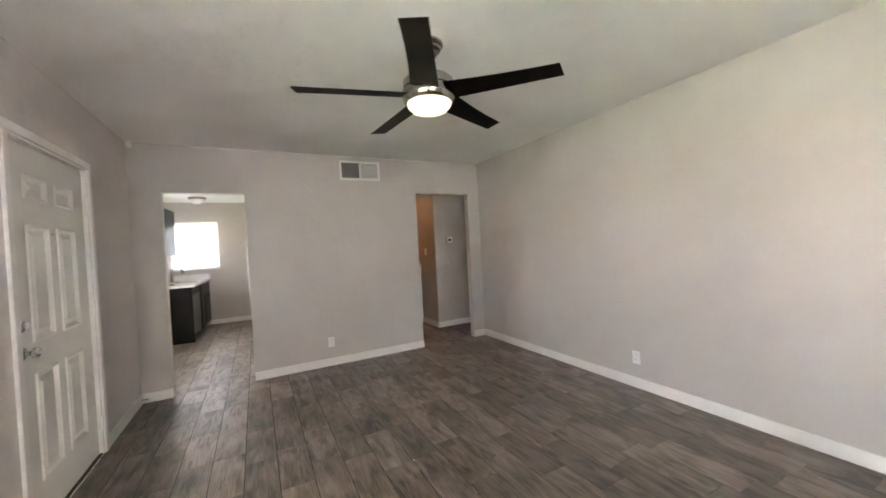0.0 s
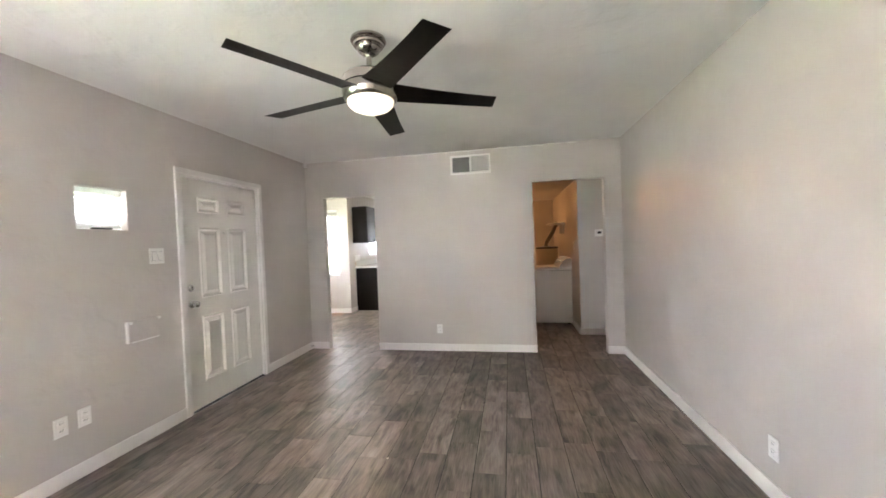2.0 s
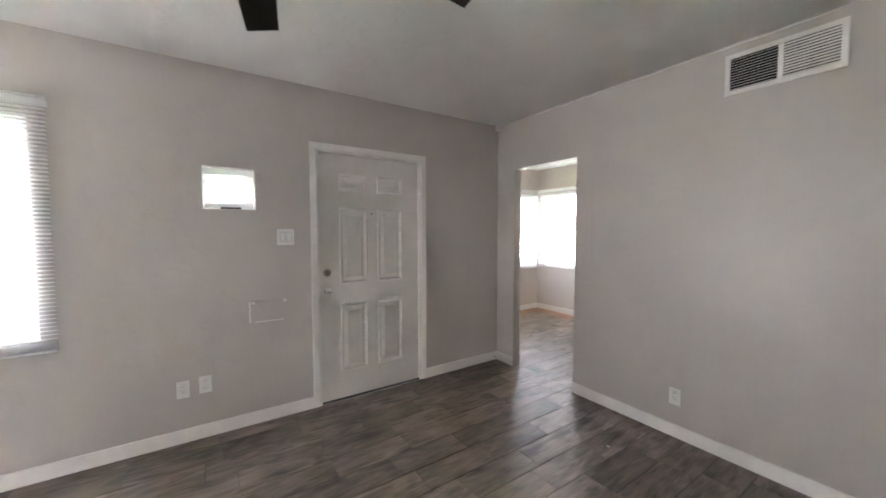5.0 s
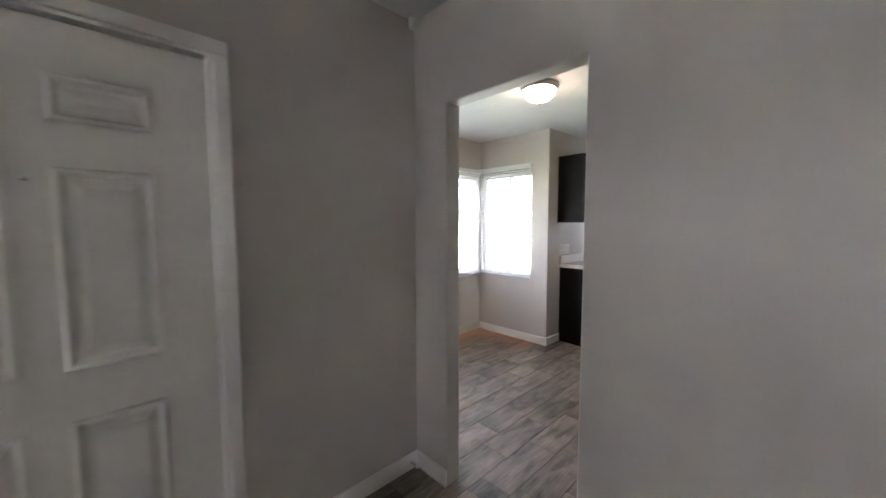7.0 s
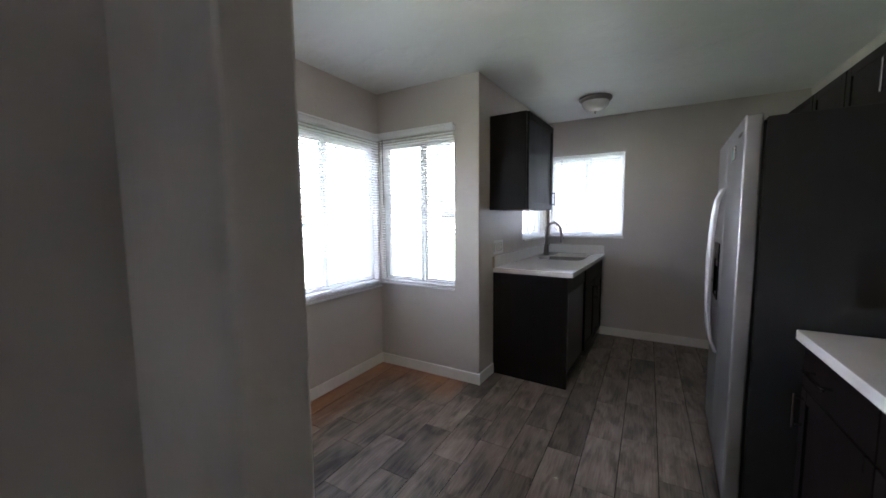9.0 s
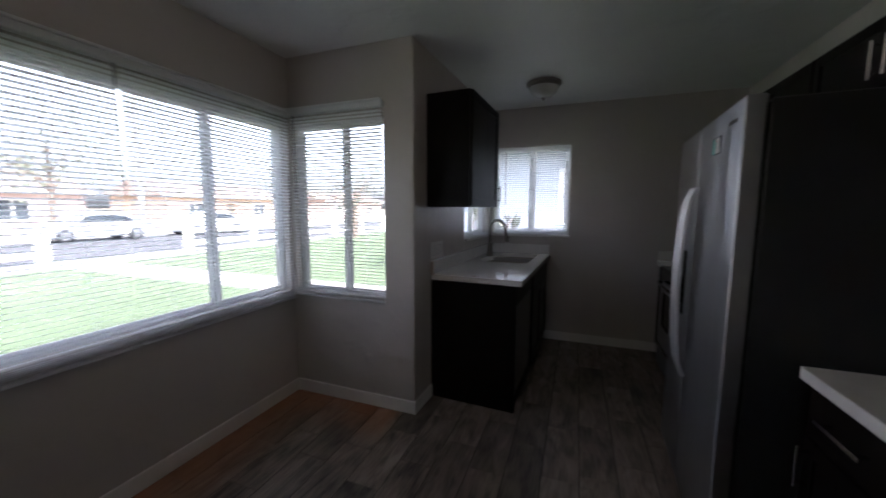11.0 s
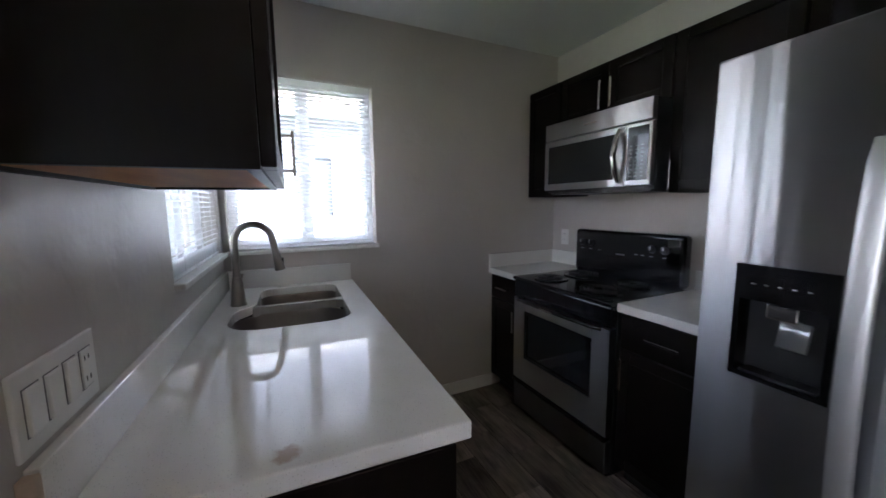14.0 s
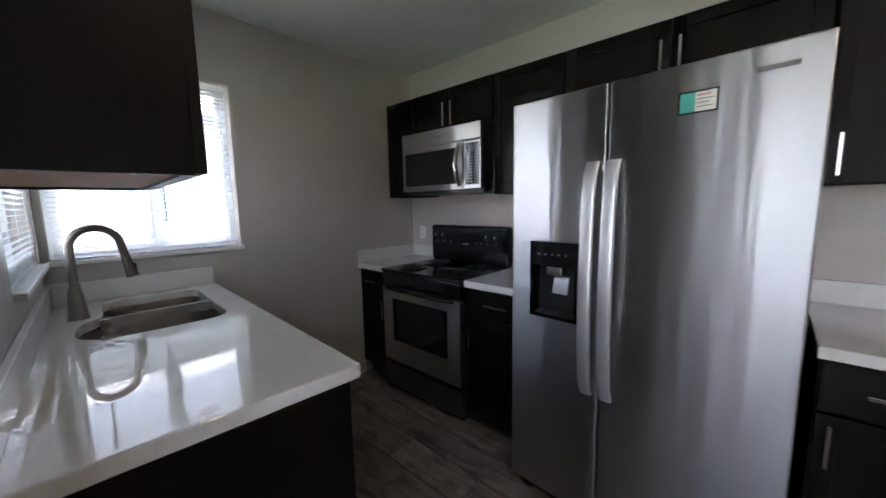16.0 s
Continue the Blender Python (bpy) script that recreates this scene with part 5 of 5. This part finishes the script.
# ---- outdoors ----
GRASS = surface("lawn_grass", (0.082, 0.112, 0.054), 0.9, var=0.3, big=0.4, fine=25, bump=0.6, dist=0.03)
ASPHALT = surface("asphalt", (0.06, 0.06, 0.062), 0.85, var=0.2, big=0.5, fine=60, bump=0.3)
CONCRETE = surface("pale_concrete", (0.34, 0.325, 0.30), 0.85, var=0.12, big=0.7, fine=50, bump=0.2)
DIRT = surface("dry_ground", (0.26, 0.22, 0.16), 0.95, var=0.25, big=0.15, fine=8, bump=0.4)
FENCE = surface("white_vinyl_fence", (0.78, 0.78, 0.77), 0.5, var=0.05, fine=20, bump=0.0)
STUCCO = [surface("tan_stucco", (0.48, 0.36, 0.27), 0.9, var=0.1, fine=40, bump=0.4), surface("pink_stucco", (0.52, 0.40, 0.36), 0.9, var=0.1, fine=40, bump=0.4), surface("grey_blue_siding", (0.40, 0.43, 0.48), 0.8, var=0.06, fine=20, bump=0.1)]
ROOFM = surface("brown_shingle", (0.24, 0.18, 0.15), 0.9, var=0.25, big=1, fine=14, bump=0.5, dist=0.02)
LEAF = surface("olive_leaves", (0.17, 0.185, 0.13), 0.7, var=0.4, fine=6, bump=0, random_tint=0.2)
BARK = surface("grey_bark", (0.14, 0.11, 0.085), 0.9, var=0.3, fine=20, bump=0.5)
BLINDPANE = surface("pale_blind_behind_glass", (0.33, 0.36, 0.40), 0.3, var=0.12, big=2, fine=30, bump=0, stretch=(1, 1, 12))
PANE = surface("dark_window_pane", (0.05, 0.06, 0.07), 0.08, var=0.2, bump=0)
GZ = -0.18


def sheet(name, x0, y0, x1, y1, z, material, label, category, thick=0.1):
    return setting(name, boxes((x0, y0, z - thick, x1, y1, z)), material, label, category)


sheet("ground", -900, -900, 900, 900, GZ - 0.06, DIRT, "dry bare ground reaching the horizon", "ground")
sheet("lawn", -13.0, -12, KW - 0.17, 34, GZ, GRASS, "short green front lawn", "lawn")
sheet("lawn_side", KW - 0.17, KN + 0.16, 6, 12.6, GZ, GRASS, "short green side lawn", "lawn")
sheet("lawn_notch", KW - 0.17, NN + 0.16, -1.52, KN + 0.16, GZ, GRASS, "short green grass beside the galley wall", "lawn")
sheet("pavement", -14.4, -60, -13.0, 80, GZ - 0.02, CONCRETE, "pale concrete pavement", "pavement")
sheet("path", -13.0, 10.2, -1.2, 11.3, GZ + 0.012, CONCRETE, "pale concrete garden path", "path", 0.15)
sheet("road", -24.0, -80, -14.55, 120, GZ - 0.05, ASPHALT, "grey asphalt street", "road", 0.2)
sheet("kerb", -14.55, -80, -14.4, 120, GZ + 0.0, CONCRETE, "pale concrete kerb", "kerb", 0.3)
sheet("pavement_far", -26.0, -80, -24.0, 120, GZ, CONCRETE, "pale concrete pavement across the street", "pavement", 0.3)

fence = thing("fence", "white vinyl two-rail fence along the pavement", "fence", pose(-13.1, 0, GZ))
post_me = rail_me = None
ys = [-9.0 + 2.7 * i for i in range(8)] + [13.6 + 2.7 * i for i in range(8)]
for i, y in enumerate(ys):
    if post_me is None:
        bm = boxes((-0.11, -0.11, -0.1, 0.11, 0.11, 1.10), bev=0.006)
        box(bm, -0.14, -0.14, 1.10, 0.14, 0.14, 1.16, bev=0.02)
        post_me = mesh_of("post", bm, FENCE)
        rail_me = mesh_of("rail", boxes((-0.025, 0.1, 0, 0.025, 2.6, 0.16), bev=0.005), FENCE)
    p = new("post", post_me)
    p.parent, p.location = fence, (0, y, 0)
    if i not in (7, 15):
        for z in (0.30, 0.72):
            r = new("rail", rail_me)
            r.parent, r.location = fence, (0, y, z)


def house(x, y, w, d, h, rz, wallm, label, ridge=1.4):
    """A low house: local x along its front, front face at y = 0 looking to -y."""
    t = thing("house", label, "house", pose(x, y, GZ - 0.06, 0, 0, rz), group="low houses around")
    wins = [(w * q - 0.7, w * q + 0.7, 0.9, 2.1) for q in (0.2, 0.75)]
    dz = (w * 0.48 - 0.5, w * 0.48 + 0.5, 0.0, 2.1)
    part("wall", holed(0, w, 0, h, 0.2, wins + [dz]), wallm, t)
    part("back_wall", boxes((0, 0.2, 0, w, d, h)), wallm, t)
    bm = bmesh.new()
    o = 0.5
    v = [bm.verts.new(p) for p in ((-o, -o, h), (w + o, -o, h), (w + o, d + o, h), (-o, d + o, h), (-o, d / 2, h + ridge), (w + o, d / 2, h + ridge))]
    for f in ((0, 1, 5, 4), (2, 3, 4, 5), (0, 4, 3), (1, 2, 5), (3, 2, 1, 0)):
        bm.faces.new([v[i] for i in f])
    bmesh.ops.recalc_face_normals(bm, faces=bm.faces)
    part("roof", bm, ROOFM, t)
    part("fascia", boxes((-o, -o - 0.03, h - 0.14, w + o, -o, h + 0.02)), FENCE, t)
    part("door", boxes((dz[0], 0.1, 0, dz[1], 0.16, 2.1)), BARK, t)
    for a, b, c, e in wins:
        wi = part("window", boxes((a - 0.09, -0.04, c - 0.09, a, 0.1, e + 0.09), (b, -0.04, c - 0.09, b + 0.09, 0.1, e + 0.09), (a, -0.04, c - 0.09, b, 0.1, c), (a, -0.04, e, b, 0.1, e + 0.09), ((a + b) / 2 - 0.03, 0.0, c, (a + b) / 2 + 0.03, 0.1, e)), FENCE, t)
        part("pane", boxes((a, 0.1, c, b, 0.13, e)), PANE, wi)
    return t


house(-33, -12, 13, 8, 2.8, 90, STUCCO[0], "tan stucco house with a brown roof across the street")
house(-33, 6, 14, 8, 2.7, 90, STUCCO[1], "pinkish stucco house across the street")
house(-34, 26, 13, 8, 2.8, 90, STUCCO[0], "tan stucco house farther along the street")
house(-33, 46, 15, 8, 2.8, 90, STUCCO[1], "pale stucco house far along the street")
house(-17, 52, 13, 9, 2.8, 0, STUCCO[0], "tan house beyond the lawn")


def neighbour():
    t = thing("house", "grey-blue sided neighbouring house with white windows", "house", pose(-3.2, 13.2, GZ - 0.06), group="low houses around")
    wins = [(0.55, 1.05, 1.0, 2.25), (2.55, 3.15, 1.42, 2.42), (4.2, 5.0, 1.2, 2.4)]
    part("wall", holed(0, 9, 0, 3.1, 0.2, wins), STUCCO[2], t)
    part("back_wall", boxes((0, 0.2, 0, 9, 8, 3.1)), STUCCO[2], t)
    bm = bmesh.new()
    v = [bm.verts.new(p) for p in ((-0.6, -0.6, 3.1), (9.6, -0.6, 3.1), (9.6, 8.6, 3.1), (-0.6, 8.6, 3.1), (-0.6, 4, 4.7), (9.6, 4, 4.7))]
    for f in ((0, 1, 5, 4), (2, 3, 4, 5), (0, 4, 3), (1, 2, 5), (3, 2, 1, 0)):
        bm.faces.new([v[i] for i in f])
    bmesh.ops.recalc_face_normals(bm, faces=bm.faces)
    part("roof", bm, ROOFM, t)
    part("fascia", boxes((-0.6, -0.64, 2.94, 9.6, -0.6, 3.12)), FENCE, t)
    for k in range(13):
        part("siding_board", boxes((0.0, -0.018, 0.05 + 0.2 * k, 0.45, -0.001, 0.24 + 0.2 * k), (1.15, -0.018, 0.05 + 0.2 * k, 2.45, -0.001, 0.24 + 0.2 * k), (3.25, -0.018, 0.05 + 0.2 * k, 4.1, -0.001, 0.24 + 0.2 * k)), STUCCO[2], t)
    for a, b, c, e in wins:
        wi = part("window", boxes((a - 0.1, -0.05, c - 0.1, a, 0.1, e + 0.1), (b, -0.05, c - 0.1, b + 0.1, 0.1, e + 0.1), (a, -0.05, c - 0.1, b, 0.1, c), (a, -0.05, e, b, 0.1, e + 0.1), ((a + b) / 2 - 0.03, 0.0, c, (a + b) / 2 + 0.03, 0.1, e), bev=0.004), FENCE, t)
        part("pane", boxes((a, 0.1, c, b, 0.13, e)), BLINDPANE, wi)


neighbour()


def tree(x, y, h, spread, seed, label, leaves=700):
    rnd = random.Random(seed)
    t = thing("tree", label, "tree", pose(x, y, GZ - 0.06), group="street trees")
    bm = tube([(0, 0, 0), (0.05, 0.03, h * 0.2), (0.0, 0.1, h * 0.4), (0.1, 0.0, h * 0.62)], 0.2, 9, radii=[0.22, 0.17, 0.14, 0.07])
    tips = []
    for k in range(9):
        a, z = rnd.uniform(0, 6.28), h * rnd.uniform(0.28, 0.5)
        e = Vector((math.cos(a) * spread * rnd.uniform(0.5, 0.95), math.sin(a) * spread * rnd.uniform(0.5, 0.95), h * rnd.uniform(0.55, 0.95)))
        tube([(0.02, 0.05, z), (e.x * 0.45, e.y * 0.45, z + (e.z - z) * 0.6), e], 0.06, 6, bm, radii=[0.085, 0.05, 0.018])
        tips.append(e)
        for q in range(3):
            e2 = e * rnd.uniform(0.6, 0.9) + Vector((rnd.uniform(-1, 1), rnd.uniform(-1, 1), rnd.uniform(0, 0.8))) * spread * 0.4
            e2.z = max(e2.z, h * 0.4)
            tube([e * 0.62 + Vector((0, 0, z * 0.3)), e2], 0.02, 5, bm, radii=[0.03, 0.008])
            tips.append(e2)
    part("trunk", bm, BARK, t)
    vs, fs = [], []
    for i in range(leaves):
        c = tips[i % len(tips)] + Vector((rnd.gauss(0, 1), rnd.gauss(0, 1), rnd.gauss(0, 0.7))) * spread * 0.2
        r = Euler((rnd.uniform(0, 6), rnd.uniform(0, 6), rnd.uniform(0, 6))).to_matrix()
        s = rnd.uniform(0.08, 0.22)
        b = len(vs)
        for p in ((-1, 0, 0), (0, -0.45, 0.1), (1, 0, 0), (0, 0.45, 0.1)):
            vs.append(tuple(c + r @ (Vector(p) * s)))
        fs.append((b, b + 1, b + 2, b + 3))
    me = bpy.data.meshes.new("crown")
    me.from_pydata(vs, [], fs)
    me.materials.append(LEAF)
    c = new("crown", me)
    c.parent = t


tree(-27.5, 16, 7.5, 3.2, 1, "tall grey-green tree across the street", 900)
tree(-28, 2, 6, 2.6, 2, "rounded tree in front of the houses", 700)
tree(-27, 33, 7, 3.0, 4, "leafy tree far along the street", 700)
tree(-12.0, 22.0, 4.2, 2.0, 6, "sparse young tree on the lawn", 160)
tree(-9, 44, 7, 3.2, 7, "leafy tree beyond the lawn", 700)
tree(-2.0, 12.5, 1.7, 0.5, 9, "small shrub against the neighbouring house wall", 110)


def car(x, y, rz, paint, label):
    t = thing("car", label, "car", pose(x, y, GZ - 0.05, 0, 0, rz), group="parked cars")
    prof = [(-2.25, 0.42), (-2.22, 0.72), (-1.9, 0.86), (-1.15, 0.93), (-0.5, 1.36), (0.1, 1.45), (0.9, 1.42), (1.6, 1.05), (2.15, 0.98), (2.28, 0.75), (2.25, 0.36), (-2.2, 0.30)]
    bm = bmesh.new()
    rings = []
    for yy, k in ((-0.88, 0.0), (-0.80, 1.0), (0.80, 1.0), (0.88, 0.0)):
        rings.append([bm.verts.new((px * (0.985 + 0.015 * k), yy * (0.82 if pz > 1.1 else 1.0), pz - (0.03 if k == 0 and pz > 0.5 else 0))) for px, pz in prof])
    for p, q in zip(rings, rings[1:]):
        for i in range(len(prof)):
            j = (i + 1) % len(prof)
            bm.faces.new((p[i], p[j], q[j], q[i]))
    bm.faces.new(rings[0])
    bm.faces.new(rings[-1])
    bmesh.ops.recalc_face_normals(bm, faces=bm.faces)
    part("body", bm, paint, t, smooth=False)
    for s in (-1, 1):
        bm = bmesh.new()
        bm.faces.new([bm.verts.new((px, s * (0.895 if pz < 1.1 else 0.75), pz)) for px, pz in ((-1.0, 0.95), (-0.45, 1.30), (0.85, 1.33), (1.4, 1.02))])
        bmesh.ops.solidify(bm, geom=bm.faces[:], thickness=0.02)
        part("side_window", bm, PANE, t, "dark side glass")
        for wx in (-1.4, 1.4):
            wh = part("wheel", lathe([(0, -0.1), (0.20, -0.1), (0.31, -0.1), (0.33, -0.07), (0.33, 0.07), (0.31, 0.1), (0, 0.1)], 24, pose(wx, s * 0.82, 0.33, 90)), BLACKP, t)
            part("rim", lathe([(0, -0.108), (0.17, -0.108), (0.2, -0.102), (0.2, 0.102), (0.17, 0.108), (0, 0.108)], 16, pose(wx, s * 0.82, 0.33, 90)), CHROME, wh)
        part("headlight", boxes((-2.24, s * 0.72 - 0.12, 0.62, -2.1, s * 0.72 + 0.12, 0.74), bev=0.03), PLASTIC, t)


car(-15.9, 7.2, 90, surface("dark_blue_car_paint", (0.04, 0.05, 0.075), 0.2, var=0.05, bump=0), "dark blue sedan parked at the kerb")
car(-22.8, 15.5, 90, surface("silver_car_paint", (0.4, 0.41, 0.42), 0.25, var=0.05, bump=0), "silver sedan parked across the street")
car(-22.8, 21.5, 90, surface("white_car_paint", (0.65, 0.65, 0.65), 0.25, var=0.05, bump=0), "white sedan parked across the street")
pole = thing("utility_pole", "tall pale utility pole across the street", "utility pole", pose(-25.0, 19.0, GZ))
part("pole", tube([(0, 0, -0.1), (0, 0, 9.0)], 0.14, 12, radii=[0.16, 0.11]), CONCRETE, pole)


# ---- litter on the floor ----
def scrap(x, y, size, seed, label):
    """A chip of dried plaster or paper lying flat."""
    rnd = random.Random(seed)
    bm = bmesh.new()
    n = 7
    low = [bm.verts.new((size * rnd.uniform(0.6, 1.1) * math.cos(6.283 * i / n), size * rnd.uniform(0.35, 0.7) * math.sin(6.283 * i / n), 0)) for i in range(n)]
    top = [bm.verts.new((v.co.x * 0.8, v.co.y * 0.8, size * rnd.uniform(0.15, 0.3))) for v in low]
    for i in range(n):
        bm.faces.new((low[i], low[(i + 1) % n], top[(i + 1) % n], top[i]))
    bm.faces.new(top)
    bm.faces.new(low[::-1])
    t = thing("plaster_chip", label, "debris", pose(x, y, 0.0008, 0, 0, 40 * seed), group="plaster chips on the floor")
    part("chip", bm, CHIP, t)


CHIP = surface("dried_plaster", (0.62, 0.56, 0.47), 0.9, var=0.2, fine=120, bump=0.3)
scrap(-0.563, 6.336, 0.016, 1, "pale plaster chip on the kitchen tiles")
scrap(1.05, 2.461, 0.012, 2, "small pale plaster chip on the living room tiles")
scrap(-0.711, 8.131, 0.014, 3, "pale chip on the floor beside the sink cabinet")
scrap(0.295, 7.663, 0.009, 4, "tiny pale chip in front of the base cabinet")
scrap(0.786, 4.245, 0.013, 5, "flat pale paint flake near the doorway wall")


# ---- floors, tile by tile ----
def tiled_floor(name, x0, y0, x1, y1, seed, label):
    """Staggered wood-look tiles, 0.19 by 0.475, each a piece of its own on a bed of grout."""
    bed = setting(name, boxes((x0, y0, -0.10, x1, y1, -0.003)), GROUT, label, "floor")
    rnd = random.Random(seed)
    w, ln, gap = 0.19, 0.475, 0.003
    kept = {}
    k = math.floor((x0 - 1.235) / w)
    while 1.235 + k * w < x1:
        ya = y0 - rnd.choice((0.0, 0.16, 0.32, 0.24, 0.08, 0.40)) - rnd.uniform(0, 0.03)
        xa, xb = max(x0, 1.235 + k * w), min(x1, 1.235 + (k + 1) * w)
        k += 1
        if xb - xa < 0.02:
            continue
        while ya < y1:
            a, b = max(ya, y0), min(ya + ln, y1)
            ya += ln
            if b - a < 0.02:
                continue
            dx, dy = round(xb - xa - gap - 0.002, 3), round(b - a - gap + 0.001, 3)
            if (dx, dy) not in kept:
                kept[dx, dy] = mesh_of("tile", boxes((-dx / 2, -dy / 2, -0.008, dx / 2, dy / 2, 0.0), bev=0.0003), TILE)
            t = new("tile", kept[dx, dy])
            t.location = ((xa + xb) / 2, (a + b) / 2, rnd.uniform(-0.0006, 0.0006))
            t.parent = bed
    return bed


tiled_floor("floor_living", WX, SY, EX, 4.79, 3, "grey-brown wood-look tile floor")
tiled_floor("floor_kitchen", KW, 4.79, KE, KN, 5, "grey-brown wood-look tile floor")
tiled_floor("floor_hall", KE + 0.12, 4.79, 4.6, 8.4, 8, "grey-brown wood-look tile floor")
